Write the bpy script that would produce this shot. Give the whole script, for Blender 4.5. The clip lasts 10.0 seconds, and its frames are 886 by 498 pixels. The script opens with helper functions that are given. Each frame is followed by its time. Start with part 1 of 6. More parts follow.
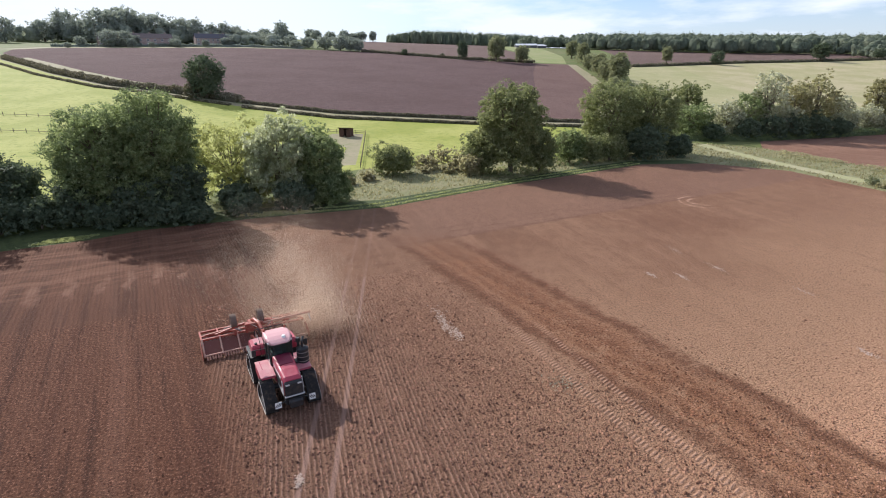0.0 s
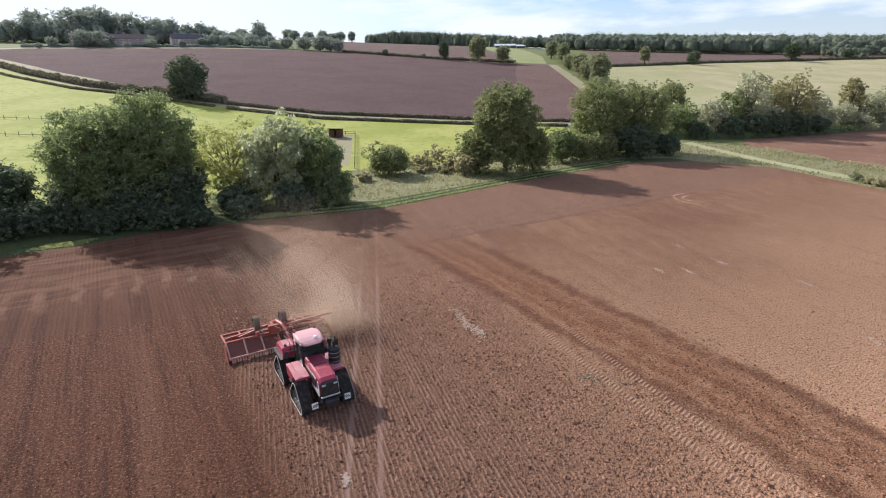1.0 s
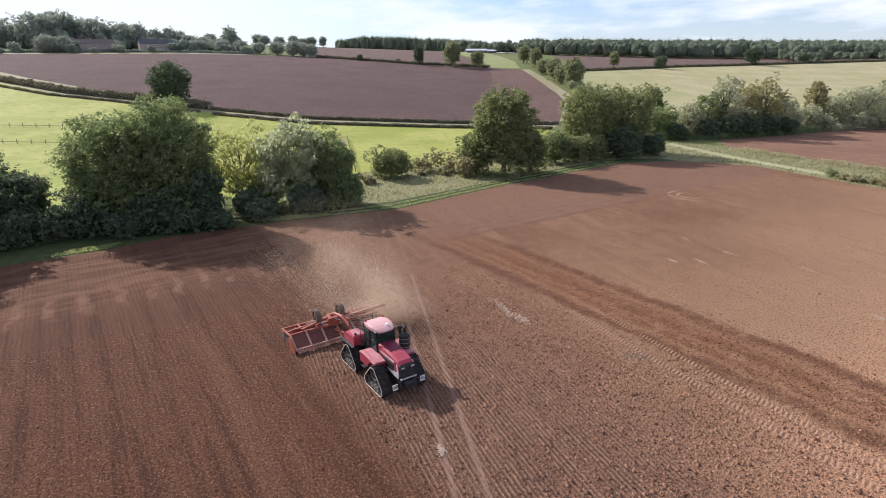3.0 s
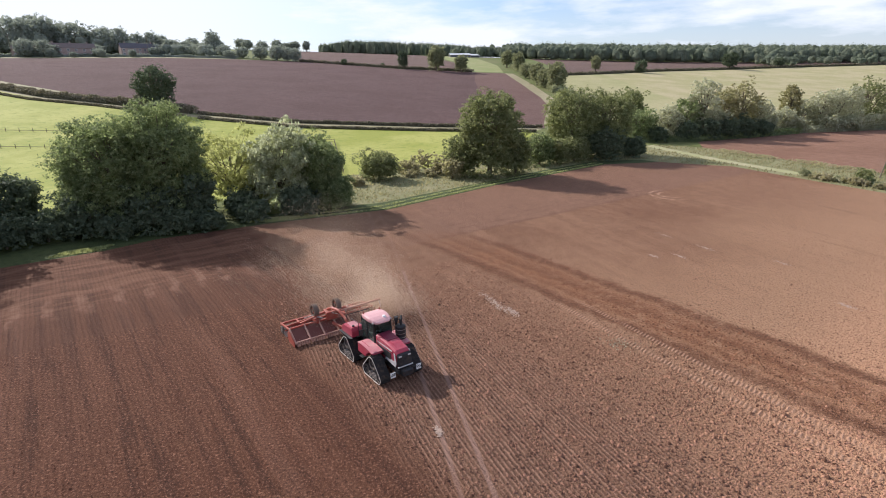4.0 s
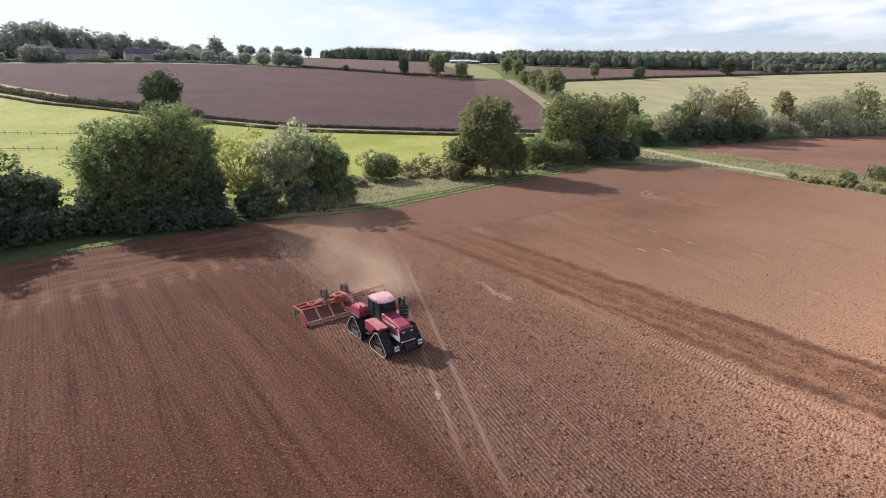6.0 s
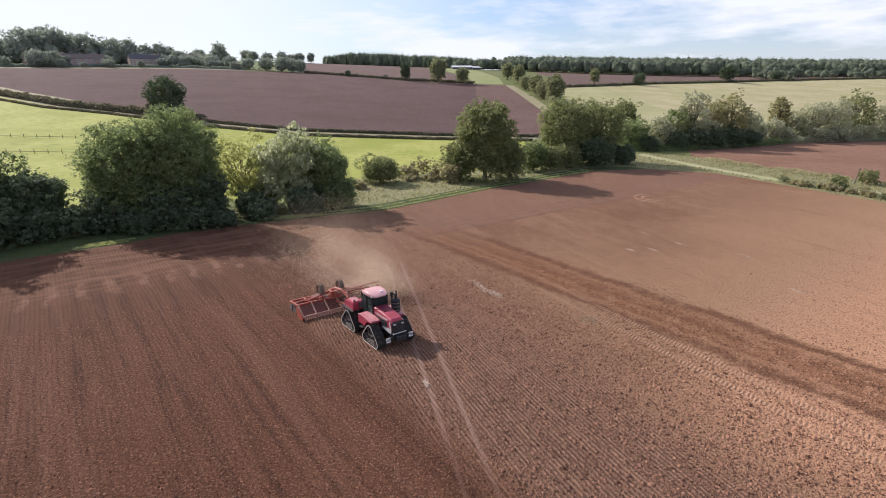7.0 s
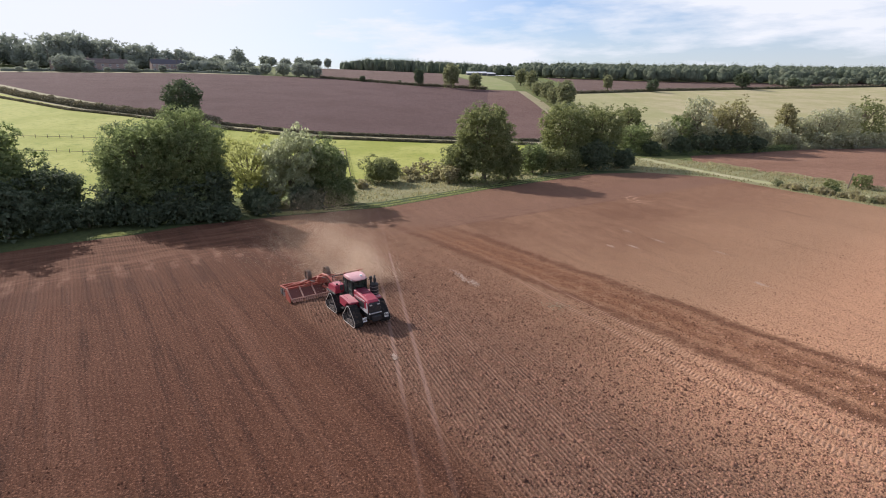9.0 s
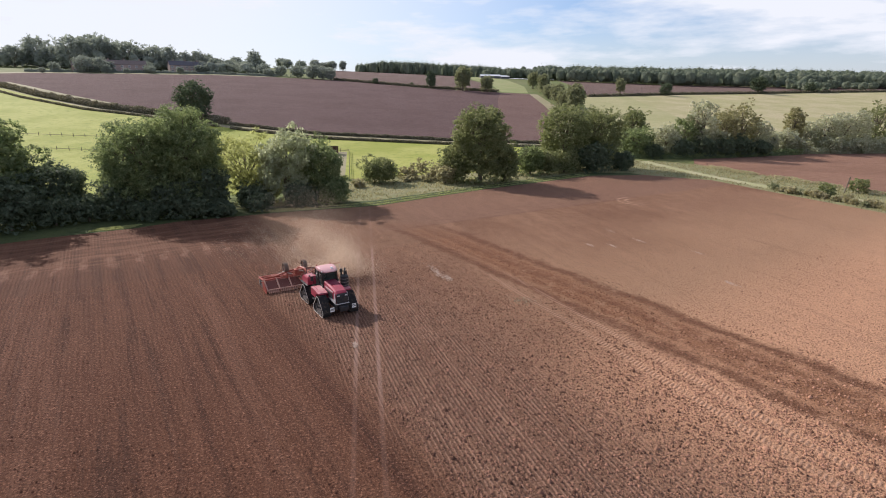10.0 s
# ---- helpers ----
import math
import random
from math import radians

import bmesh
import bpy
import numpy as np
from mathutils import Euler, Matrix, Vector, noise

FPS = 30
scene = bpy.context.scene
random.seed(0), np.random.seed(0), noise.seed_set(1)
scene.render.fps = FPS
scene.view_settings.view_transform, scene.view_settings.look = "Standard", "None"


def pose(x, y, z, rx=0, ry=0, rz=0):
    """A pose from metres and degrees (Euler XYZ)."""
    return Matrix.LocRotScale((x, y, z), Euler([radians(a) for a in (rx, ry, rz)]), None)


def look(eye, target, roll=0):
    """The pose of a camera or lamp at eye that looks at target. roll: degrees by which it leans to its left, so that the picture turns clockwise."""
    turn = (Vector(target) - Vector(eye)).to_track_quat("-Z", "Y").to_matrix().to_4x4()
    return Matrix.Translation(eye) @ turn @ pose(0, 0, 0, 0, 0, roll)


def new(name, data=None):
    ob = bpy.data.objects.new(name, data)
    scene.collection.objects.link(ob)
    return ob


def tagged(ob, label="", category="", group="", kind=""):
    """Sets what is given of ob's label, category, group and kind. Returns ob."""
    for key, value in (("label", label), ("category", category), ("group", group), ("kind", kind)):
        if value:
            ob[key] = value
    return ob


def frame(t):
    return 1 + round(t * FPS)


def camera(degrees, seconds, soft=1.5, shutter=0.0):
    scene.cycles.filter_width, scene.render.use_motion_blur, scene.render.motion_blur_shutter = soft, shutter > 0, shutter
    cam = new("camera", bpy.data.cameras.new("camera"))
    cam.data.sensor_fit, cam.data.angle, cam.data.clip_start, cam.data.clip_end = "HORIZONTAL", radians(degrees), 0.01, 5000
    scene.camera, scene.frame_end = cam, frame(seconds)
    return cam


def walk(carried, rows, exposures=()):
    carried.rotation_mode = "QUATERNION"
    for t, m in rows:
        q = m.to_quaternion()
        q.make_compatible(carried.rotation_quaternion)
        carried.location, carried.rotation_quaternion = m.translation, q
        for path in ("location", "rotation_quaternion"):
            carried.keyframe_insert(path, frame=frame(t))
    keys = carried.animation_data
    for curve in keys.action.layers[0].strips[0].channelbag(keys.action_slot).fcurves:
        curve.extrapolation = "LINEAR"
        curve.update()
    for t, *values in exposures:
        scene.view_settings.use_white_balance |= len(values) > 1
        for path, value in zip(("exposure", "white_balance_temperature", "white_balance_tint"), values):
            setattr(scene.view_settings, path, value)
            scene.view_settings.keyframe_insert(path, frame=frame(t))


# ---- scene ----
cam = camera(78.0, 10.0, soft=1.0)
METRES, EYE, TILT, LEAN, TURN = 28.94, 20.0, 0.0, 0.0, 0.0
ROWS = [
    (0.0, 0.0, 0.0, 0.0, -0.17, -18.62, 0.5),
    (0.5, -0.0483, -0.0048, 0.0007, -0.88, -18.59, 0.51),
    (1.0, -0.1119, -0.0097, 0.0015, -2.46, -18.62, 0.62),
    (1.5, -0.1855, -0.0186, 0.0018, -3.68, -18.68, 0.72),
    (2.0, -0.2478, -0.039, 0.0041, -3.91, -18.57, 0.68),
    (3.5, -0.3518, -0.127, 0.0067, -6.76, -18.03, 0.8),
    (4.0, -0.36, -0.1617, 0.0053, -7.42, -17.83, 0.79),
    (4.5, -0.3679, -0.1976, 0.0035, -8.12, -17.63, 0.81),
    (5.0, -0.3755, -0.2335, 0.0017, -8.11, -17.53, 0.81),
    (5.5, -0.3817, -0.2695, 0.0004, -7.6, -17.44, 0.79),
    (7.0, -0.354, -0.3774, -0.0063, -7.13, -16.68, 0.53),
    (7.5, -0.342, -0.4161, -0.0075, -6.62, -16.5, 0.49),
    (8.0, -0.3259, -0.4549, -0.0105, -6.44, -16.41, 0.46),
    (8.5, -0.2965, -0.4913, -0.015, -6.14, -16.25, 0.36),
    (9.0, -0.248, -0.5253, -0.0215, -5.36, -16.08, 0.26),
    (9.5, -0.1787, -0.5605, -0.0266, -4.37, -15.92, 0.11),
    (10.0, -0.104, -0.5976, -0.0315, -3.63, -15.8, -0.04),
]
walk(cam, [(t, pose(0, 0, EYE, TILT, LEAN, TURN) @ pose(METRES * x, METRES * y, METRES * z, 90 + pitch, roll, yaw)) for t, x, y, z, yaw, pitch, roll in ROWS], exposures=[(0.0, 0.23, 5980, 12.5), (3.5, 0.22, 6110, 14.0), (7.0, 0.15, 6230, 15.2), (10.0, 0.05, 6260, 15.2)])

# The site: a harvested field being cultivated, hedgerow trees beyond it, a pasture and a hill of ploughed land.
SUN_AZ = math.atan2(-0.70, 0.71)          # compass angle of the sun, from +y towards +x
SUN_EL = radians(33)

# ---- world and sun ----
world = bpy.data.worlds.new("sky")
scene.world = world
world.use_nodes = True
wt = world.node_tree
wt.nodes.clear()


def wnode(kind, **kw):
    n = wt.nodes.new(kind)
    for k, v in kw.items():
        n.inputs[k].default_value = v
    return n


sky = wnode("ShaderNodeTexSky")
sky.sky_type = "NISHITA"
sky.sun_disc = False
sky.sun_elevation = SUN_EL
sky.sun_rotation = SUN_AZ
sky.air_density, sky.dust_density, sky.ozone_density = 1.0, 1.0, 2.0
wco = wnode("ShaderNodeTexCoord")
wmap = wnode("ShaderNodeMapping", Scale=(1.0, 1.0, 4.5), Location=(0.35, 0.1, 0.0))
wno = wnode("ShaderNodeTexNoise", Scale=2.3, Detail=7.0, Roughness=0.55)
wno2 = wnode("ShaderNodeTexNoise", Scale=6.5, Detail=6.0, Roughness=0.6)
wadd = wt.nodes.new("ShaderNodeMath")
wadd.operation = "MULTIPLY_ADD"
wadd.inputs[1].default_value = 0.35
wramp = wt.nodes.new("ShaderNodeMapRange")
wramp.inputs[1].default_value, wramp.inputs[2].default_value = 0.52, 0.74
wmix = wt.nodes.new("ShaderNodeMix")
wmix.data_type = "RGBA"
wmix.inputs[7].default_value = (9.0, 9.3, 9.6, 1)
wbg = wnode("ShaderNodeBackground", Strength=0.095)
wout = wnode("ShaderNodeOutputWorld")
wt.links.new(wco.outputs["Generated"], wmap.inputs["Vector"])
wt.links.new(wmap.outputs[0], wno.inputs["Vector"])
wt.links.new(wmap.outputs[0], wno2.inputs["Vector"])
wt.links.new(wno2.outputs[0], wadd.inputs[0])
wt.links.new(wno.outputs[0], wadd.inputs[2])
wt.links.new(wadd.outputs[0], wramp.inputs[0])
wsep = wt.nodes.new("ShaderNodeSeparateXYZ")
whaze = wt.nodes.new("ShaderNodeMapRange")     # thicker haze towards the horizon
whaze.inputs[1].default_value, whaze.inputs[2].default_value, whaze.inputs[3].default_value, whaze.inputs[4].default_value = 0.0, 0.17, 0.62, 0.0
wmax = wt.nodes.new("ShaderNodeMath")
wmax.operation = "MAXIMUM"
wt.links.new(wco.outputs["Generated"], wsep.inputs[0])
wt.links.new(wsep.outputs[2], whaze.inputs[0])
wthin = wt.nodes.new("ShaderNodeMapRange")     # the clouds thin out overhead
wthin.inputs[1].default_value, wthin.inputs[2].default_value, wthin.inputs[3].default_value, wthin.inputs[4].default_value = 0.22, 0.6, 1.0, 0.40
wcover = wt.nodes.new("ShaderNodeMath")
wcover.operation = "MULTIPLY"
wt.links.new(wsep.outputs[2], wthin.inputs[0])
wt.links.new(wramp.outputs[0], wcover.inputs[0])
wt.links.new(wthin.outputs[0], wcover.inputs[1])
wdot = wt.nodes.new("ShaderNodeVectorMath")     # white veil round the sun
wdot.operation = "DOT_PRODUCT"
wdot.inputs[1].default_value = (math.sin(SUN_AZ) * math.cos(SUN_EL), math.cos(SUN_AZ) * math.cos(SUN_EL), math.sin(SUN_EL))
wveil = wt.nodes.new("ShaderNodeMapRange")
wveil.inputs[1].default_value, wveil.inputs[2].default_value, wveil.inputs[3].default_value, wveil.inputs[4].default_value = 0.42, 0.82, 0.0, 0.95
wboth = wt.nodes.new("ShaderNodeMath")
wboth.operation = "MAXIMUM"
wt.links.new(wco.outputs["Generated"], wdot.inputs[0])
wt.links.new(wdot.outputs["Value"], wveil.inputs[0])
wt.links.new(wveil.outputs[0], wboth.inputs[0])
wt.links.new(whaze.outputs[0], wboth.inputs[1])
wt.links.new(wcover.outputs[0], wmax.inputs[0])
wt.links.new(wboth.outputs[0], wmax.inputs[1])
wt.links.new(wmax.outputs[0], wmix.inputs[0])
wtint = wt.nodes.new("ShaderNodeMix")          # clear, cool air
wtint.data_type, wtint.blend_type = "RGBA", "MULTIPLY"
wtint.inputs[0].default_value = 1.0
wtint.inputs[7].default_value = (0.88, 1.08, 1.36, 1)
wt.links.new(sky.outputs[0], wtint.inputs[6])
wt.links.new(wtint.outputs[2], wmix.inputs[6])
wt.links.new(wmix.outputs[2], wbg.inputs[0])
wt.links.new(wbg.outputs[0], wout.inputs[0])

sun_data = bpy.data.lights.new("sun", "SUN")
sun_data.energy, sun_data.angle, sun_data.color = 5.0, radians(0.6), (1.0, 0.94, 0.84)
sun = new("sun", sun_data)
sd = Vector((math.sin(SUN_AZ) * math.cos(SUN_EL), math.cos(SUN_AZ) * math.cos(SUN_EL), math.sin(SUN_EL)))
sun.matrix_world = look(sd * 100, (0, 0, 0))


# ---- materials ----
class Nodes:
    """Short hand for the nodes of one material."""

    def __init__(self, name, rough=0.9, metal=0.0, spec=0.3):
        self.m = bpy.data.materials.new(name)
        self.m.use_nodes = True
        self.t = self.m.node_tree
        self.b = self.t.nodes["Principled BSDF"]
        self.out = self.t.nodes["Material Output"]
        self.b.inputs["Roughness"].default_value = rough
        self.b.inputs["Metallic"].default_value = metal
        self.b.inputs["Specular IOR Level"].default_value = spec
        self.geo = self.t.nodes.new("ShaderNodeNewGeometry")
        self.pos = self.geo.outputs["Position"]
        self.island = self.geo.outputs["Random Per Island"]

    def put(self, sock, v):
        if isinstance(v, bpy.types.NodeSocket):
            self.t.links.new(v, sock)
        elif isinstance(v, (tuple, list)) and len(v) == 3 and sock.type == "RGBA":
            sock.default_value = (*v, 1)
        else:
            sock.default_value = v

    def math(self, op, a, b=0.0, c=0.0):
        n = self.t.nodes.new("ShaderNodeMath")
        n.operation = op
        for i, v in enumerate((a, b, c)):
            self.put(n.inputs[i], v)
        return n.outputs[0]

    def dot(self, v, d):
        n = self.t.nodes.new("ShaderNodeVectorMath")
        n.operation = "DOT_PRODUCT"
        self.put(n.inputs[0], v)
        n.inputs[1].default_value = d
        return n.outputs["Value"]

    def noise(self, scale, detail=4.0, rough=0.55, vec=None):
        n = self.t.nodes.new("ShaderNodeTexNoise")
        self.put(n.inputs["Vector"], vec or self.pos)
        n.inputs["Scale"].default_value, n.inputs["Detail"].default_value, n.inputs["Roughness"].default_value = scale, detail, rough
        return n.outputs[0]

    def cells(self, scale, vec=None, feature="F1"):
        n = self.t.nodes.new("ShaderNodeTexVoronoi")
        n.feature = feature
        self.put(n.inputs["Vector"], vec or self.pos)
        n.inputs["Scale"].default_value = scale
        return n.outputs[0]

    def span(self, v, a, b, lo=0.0, hi=1.0, smooth=True):
        n = self.t.nodes.new("ShaderNodeMapRange")
        n.interpolation_type = "SMOOTHSTEP" if smooth else "LINEAR"
        for i, x in enumerate((v, a, b, lo, hi)):
            self.put(n.inputs[i], x)
        return n.outputs[0]

    def mix(self, f, a, b, how="MIX"):
        n = self.t.nodes.new("ShaderNodeMix")
        n.data_type, n.blend_type = "RGBA", how
        self.put(n.inputs[0], f), self.put(n.inputs[6], a), self.put(n.inputs[7], b)
        return n.outputs[2]

    def bump(self, height, strength=0.5, dist=0.05, prev=None):
        n = self.t.nodes.new("ShaderNodeBump")
        n.inputs["Strength"].default_value, n.inputs["Distance"].default_value = strength, dist
        self.put(n.inputs["Height"], height)
        if prev:
            self.t.links.new(prev, n.inputs["Normal"])
        return n.outputs[0]

    def done(self, colour, normal=None, rough=None):
        self.put(self.b.inputs["Base Color"], colour)
        if normal:
            self.t.links.new(normal, self.b.inputs["Normal"])
        if rough is not None:
            self.put(self.b.inputs["Roughness"], rough)
        return self.m


def paint(name, colour, rough=0.5, metal=0.0, dirt=(0.19, 0.12, 0.085), dirty=0.35, grain=3.0, spec=0.4):
    """A painted, rubber or metal surface with dust and scuffs."""
    n = Nodes(name, rough, metal, spec)
    stain = n.span(n.noise(grain, 6, 0.65), 0.48, 0.72, 0.0, dirty)
    fine = n.noise(grain * 14, 3)
    col = n.mix(stain, n.mix(n.span(fine, 0.3, 0.7), tuple(c * 0.86 for c in colour), tuple(min(1, c * 1.1) for c in colour)), dirt)
    return n.done(col, n.bump(fine, 0.15, 0.01), n.span(stain, 0, dirty + 0.01, rough, min(1, rough + 0.35)))


HEAD = (0.475, -0.88)      # the way the tractor works
ROWS_DIR = (0.27, -0.963)  # the way the old rows run
ROW_GAP = 0.28


def side(d):
    return (-d[1], d[0], 0.0)


def soil(name, light, dark, damp, near=True):
    """Broken red-brown soil; near: rows, the worked strip, damp wheel marks and wheelings."""
    n = Nodes(name, 0.95, 0, 0.15)
    big = n.noise(0.045, 5, 0.6)
    mid = n.noise(0.6, 6, 0.65)
    fine = n.noise(7.0, 6, 0.7)
    clod = n.cells(9.0)
    col = n.mix(n.span(mid, 0.35, 0.68), light, dark)
    col = n.mix(n.span(big, 0.42, 0.66, 0, 0.45), col, damp)
    col = n.mix(n.span(fine, 0.52, 0.72, 0, 0.55), col, tuple(min(1, c * 1.35) for c in light))
    col = n.mix(n.span(fine, 0.47, 0.32, 0, 0.6), col, tuple(c * 0.55 for c in dark))
    h = n.math("MULTIPLY_ADD", clod, -0.5, n.math("MULTIPLY", fine, 1.4))
    if near:
        wob = n.math("MULTIPLY", n.math("SUBTRACT", n.noise(0.35, 3), 0.5), 0.9)
        u = n.math("ADD", n.dot(n.pos, side(HEAD)), wob)                 # across the work
        comb = n.t.nodes.new("ShaderNodeCombineXYZ")
        n.put(comb.inputs[0], n.dot(n.pos, side(HEAD)))
        n.put(comb.inputs[1], n.dot(n.pos, (HEAD[0] * 0.05, HEAD[1] * 0.05, 0)))
        wide = n.noise(0.9, 5, 0.65, comb.outputs[0])
        ru = n.math("ADD", n.dot(n.pos, side(ROWS_DIR)), n.math("MULTIPLY", wob, 0.08))
        row = n.math("SINE", n.math("MULTIPLY", ru, 2 * math.pi / ROW_GAP))
        hrow = n.math("SINE", n.math("MULTIPLY", n.math("MULTIPLY_ADD", n.noise(1.3, 3), 0.30, n.math("MULTIPLY_ADD", wob, 0.25, n.dot(n.pos, side(HEAD)))), 2 * math.pi / 0.36))
        hrow = n.math("MULTIPLY", hrow, n.span(n.noise(0.5, 5, 0.7), 0.34, 0.56))
        # worked land lies beside the line that the last pass left
        edge = n.math("ADD", u, n.math("MULTIPLY", wob, 0.4))
        worked = n.span(edge, WORKED_EDGE + 2.2, WORKED_EDGE - 2.2)
        done_now = n.math("MULTIPLY", n.span(edge, 10.0, 8.0), n.span(n.dot(n.pos, (*HEAD, 0)), -39.2, -39.8))
        worked = n.math("MAXIMUM", worked, done_now)
        old = n.math("SUBTRACT", 1.0, worked)
        oldnear = n.math("MULTIPLY", old, n.span(edge, OLD_EDGE + 1.0, OLD_EDGE - 1.0))
        oldnear = n.math("MULTIPLY", oldnear, n.span(n.dot(n.pos, (-0.44, 1, 0)), 55.0, 53.5))
        comb4 = n.t.nodes.new("ShaderNodeCombineXYZ")                    # some rows stand out, some are buried
        n.put(comb4.inputs[0], n.dot(n.pos, side(ROWS_DIR)))
        n.put(comb4.inputs[1], n.dot(n.pos, (ROWS_DIR[0] * 0.12, ROWS_DIR[1] * 0.12, 0)))
        patchy = n.span(n.noise(1.1, 4, 0.6, comb4.outputs[0]), 0.36, 0.58, 0.15, 1.0)
        rowf = n.math("MULTIPLY", n.math("MULTIPLY", oldnear, patchy), n.span(edge, 9.0, 18.0, 1.0, 0.2))
        # dry soil eastward; the near part also has sunlight on clods painted in
        dry = n.math("MULTIPLY", n.span(n.math("ADD", u, n.math("MULTIPLY", wob, 3.0)), 8.0, 30.0, 0, 0.62), n.span(n.math("MULTIPLY_ADD", n.noise(0.06, 4), 22.0, n.dot(n.pos, (-0.6, 1, 0))), 64.0, 26.0, 0.0, 1.0))
        col = n.mix(dry, col, (0.505, 0.312, 0.188))
        col = n.mix(n.math("MULTIPLY", oldnear, n.span(edge, 6.0, 22.0, 0.42, 0.08)), col, (0.122, 0.068, 0.051))
        # near corner brightened further: sunlight on the clods, put into the soil colour
        corner = n.math("MULTIPLY", n.span(n.dot(n.pos, (-0.6, 1, 0)), 22.0, 4.0), n.span(u, 8.0, 22.0))
        col = n.mix(n.math("MULTIPLY", corner, 0.88), col, (0.640, 0.360, 0.215))
        col = n.mix(n.math("MULTIPLY", worked, 0.78), col, (0.094, 0.038, 0.022))
        col = n.mix(n.math("MULTIPLY", worked, n.span(wide, 0.50, 0.62, 0, 0.70)), col, (0.060, 0.028, 0.018))
        col = n.mix(n.math("MULTIPLY", worked, n.span(wide, 0.46, 0.34, 0, 0.55)), col, (0.160, 0.078, 0.048))
        col = n.mix(n.math("MULTIPLY", n.math("MULTIPLY", worked, n.span(n.noise(0.2, 3), 0.35, 0.6)), n.span(hrow, 0.0, 0.9, 0, 0.34)), col, (0.185, 0.088, 0.054))
        broad = n.noise(0.32, 4, 0.6, comb.outputs[0])                  # passes of the machine
        col = n.mix(n.math("MULTIPLY", worked, n.span(broad, 0.52, 0.64, 0, 0.50)), col, (0.062, 0.027, 0.018))
        col = n.mix(n.math("MULTIPLY", worked, n.span(broad, 0.47, 0.36, 0, 0.45)), col, (0.205, 0.108, 0.072))
        comb3 = n.t.nodes.new("ShaderNodeCombineXYZ")
        n.put(comb3.inputs[0], n.math("ADD", n.dot(n.pos, side(ROWS_DIR)), wob))
        n.put(comb3.inputs[1], n.dot(n.pos, (ROWS_DIR[0] * 0.07, ROWS_DIR[1] * 0.07, 0)))
        streak = n.noise(0.55, 6, 0.7, comb3.outputs[0])
        col = n.mix(n.math("MULTIPLY", old, n.span(streak, 0.52, 0.70, 0, 0.42)), col, (0.400, 0.225, 0.142))
        col = n.mix(n.math("MULTIPLY", old, n.span(streak, 0.48, 0.30, 0, 0.34)), col, (0.130, 0.066, 0.042))
        head = n.dot(n.pos, (-0.486, 0.874, 0))
        m = n.math("MULTIPLY", n.span(head, 55.0, 62.0), n.span(n.dot(n.pos, (1, 0, 0)), -20.0, -30.0))
        comb2 = n.t.nodes.new("ShaderNodeCombineXYZ")
        n.put(comb2.inputs[0], n.math("MULTIPLY_ADD", n.noise(0.08, 3), 6.0, head))
        n.put(comb2.inputs[1], n.dot(n.pos, (0.0874, 0.0486, 0)))
        m = n.math("MULTIPLY", m, n.span(n.noise(0.8, 5, 0.65, comb2.outputs[0]), 0.40, 0.66, 0.1, 0.75))
        col = n.mix(m, col, (0.270, 0.152, 0.100))
        # pale ends of the passes, swept round where the machine turns
        sweep = n.math("SINE", n.math("MULTIPLY_ADD", n.noise(0.16, 3), 7.0, n.math("MULTIPLY", u, 2 * math.pi / 2.6)))
        m = n.math("MULTIPLY", n.span(head, 55.5, 58.5), n.span(head, 63.5, 61.0))
        m = n.math("MULTIPLY", n.math("MULTIPLY", m, worked), n.span(sweep, 0.1, 0.95, 0, 0.55))
        col = n.mix(n.math("MULTIPLY", m, n.span(n.noise(0.5, 4), 0.35, 0.55)), col, (0.330, 0.200, 0.140))
        # the headland across the end of the field, and the wheel lines along it
        far_end = n.math("ADD", n.dot(n.pos, (-0.462, 0.887, 0)), wob)
        m = n.math("MULTIPLY", n.span(far_end, 55.4, 56.4), n.span(n.dot(n.pos, (1, 0, 0)), -12.0, 0.0))
        col = n.mix(n.math("MULTIPLY", m, 0.55), col, (0.225, 0.128, 0.092))
        for at, wd, amount in ((56.1, 0.60, 0.38), (58.3, 0.35, 0.32), (60.2, 0.35, 0.28)):
            m = n.span(n.math("ABSOLUTE", n.math("SUBTRACT", far_end, at)), wd, wd * 0.3, 0, amount)
            m = n.math("MULTIPLY", m, n.span(n.noise(0.3, 4), 0.38, 0.58, 0.1, 1.0))
            m = n.math("MULTIPLY", m, n.math("MULTIPLY", n.span(n.dot(n.pos, (1, 0, 0)), -8.0, 2.0), n.span(n.dot(n.pos, (1, 0, 0)), 42.0, 36.0)))
            col = n.mix(m, col, (0.110, 0.055, 0.036))
        # damp stripes left by a pass: a reddish bed with dark ragged strands in it
        torn = n.math("MULTIPLY_ADD", n.noise(0.22, 4, 0.6), 2.4, n.math("MULTIPLY_ADD", n.noise(1.6, 5, 0.75), 2.3, u))
        span_y = n.span(n.math("MULTIPLY_ADD", n.noise(0.4, 4), 8.0, n.dot(n.pos, (0, 1, 0))), 72.0, 60.0)
        patch = n.noise(0.55, 6, 0.75)
        mid_at = (STRIPE_A + STRIPE_B) / 2
        for at, wd, amount, tone in ((mid_at, 5.0, 0.88, (0.270, 0.128, 0.066)), (STRIPE_A, 1.25, 0.85, damp), (STRIPE_A - 1.9, 0.5, 0.35, damp), (mid_at + 0.3, 0.9, 0.55, damp), (mid_at - 1.4, 0.5, 0.40, damp), (STRIPE_B, 1.25, 0.85, damp)):
            dist = n.math("ABSOLUTE", n.math("SUBTRACT", torn, at + 2.35))
            m = n.span(dist, wd, wd * 0.15, 0, amount)
            m = n.math("MULTIPLY", m, n.span(patch, 0.32, 0.54, 0.35, 1.0))
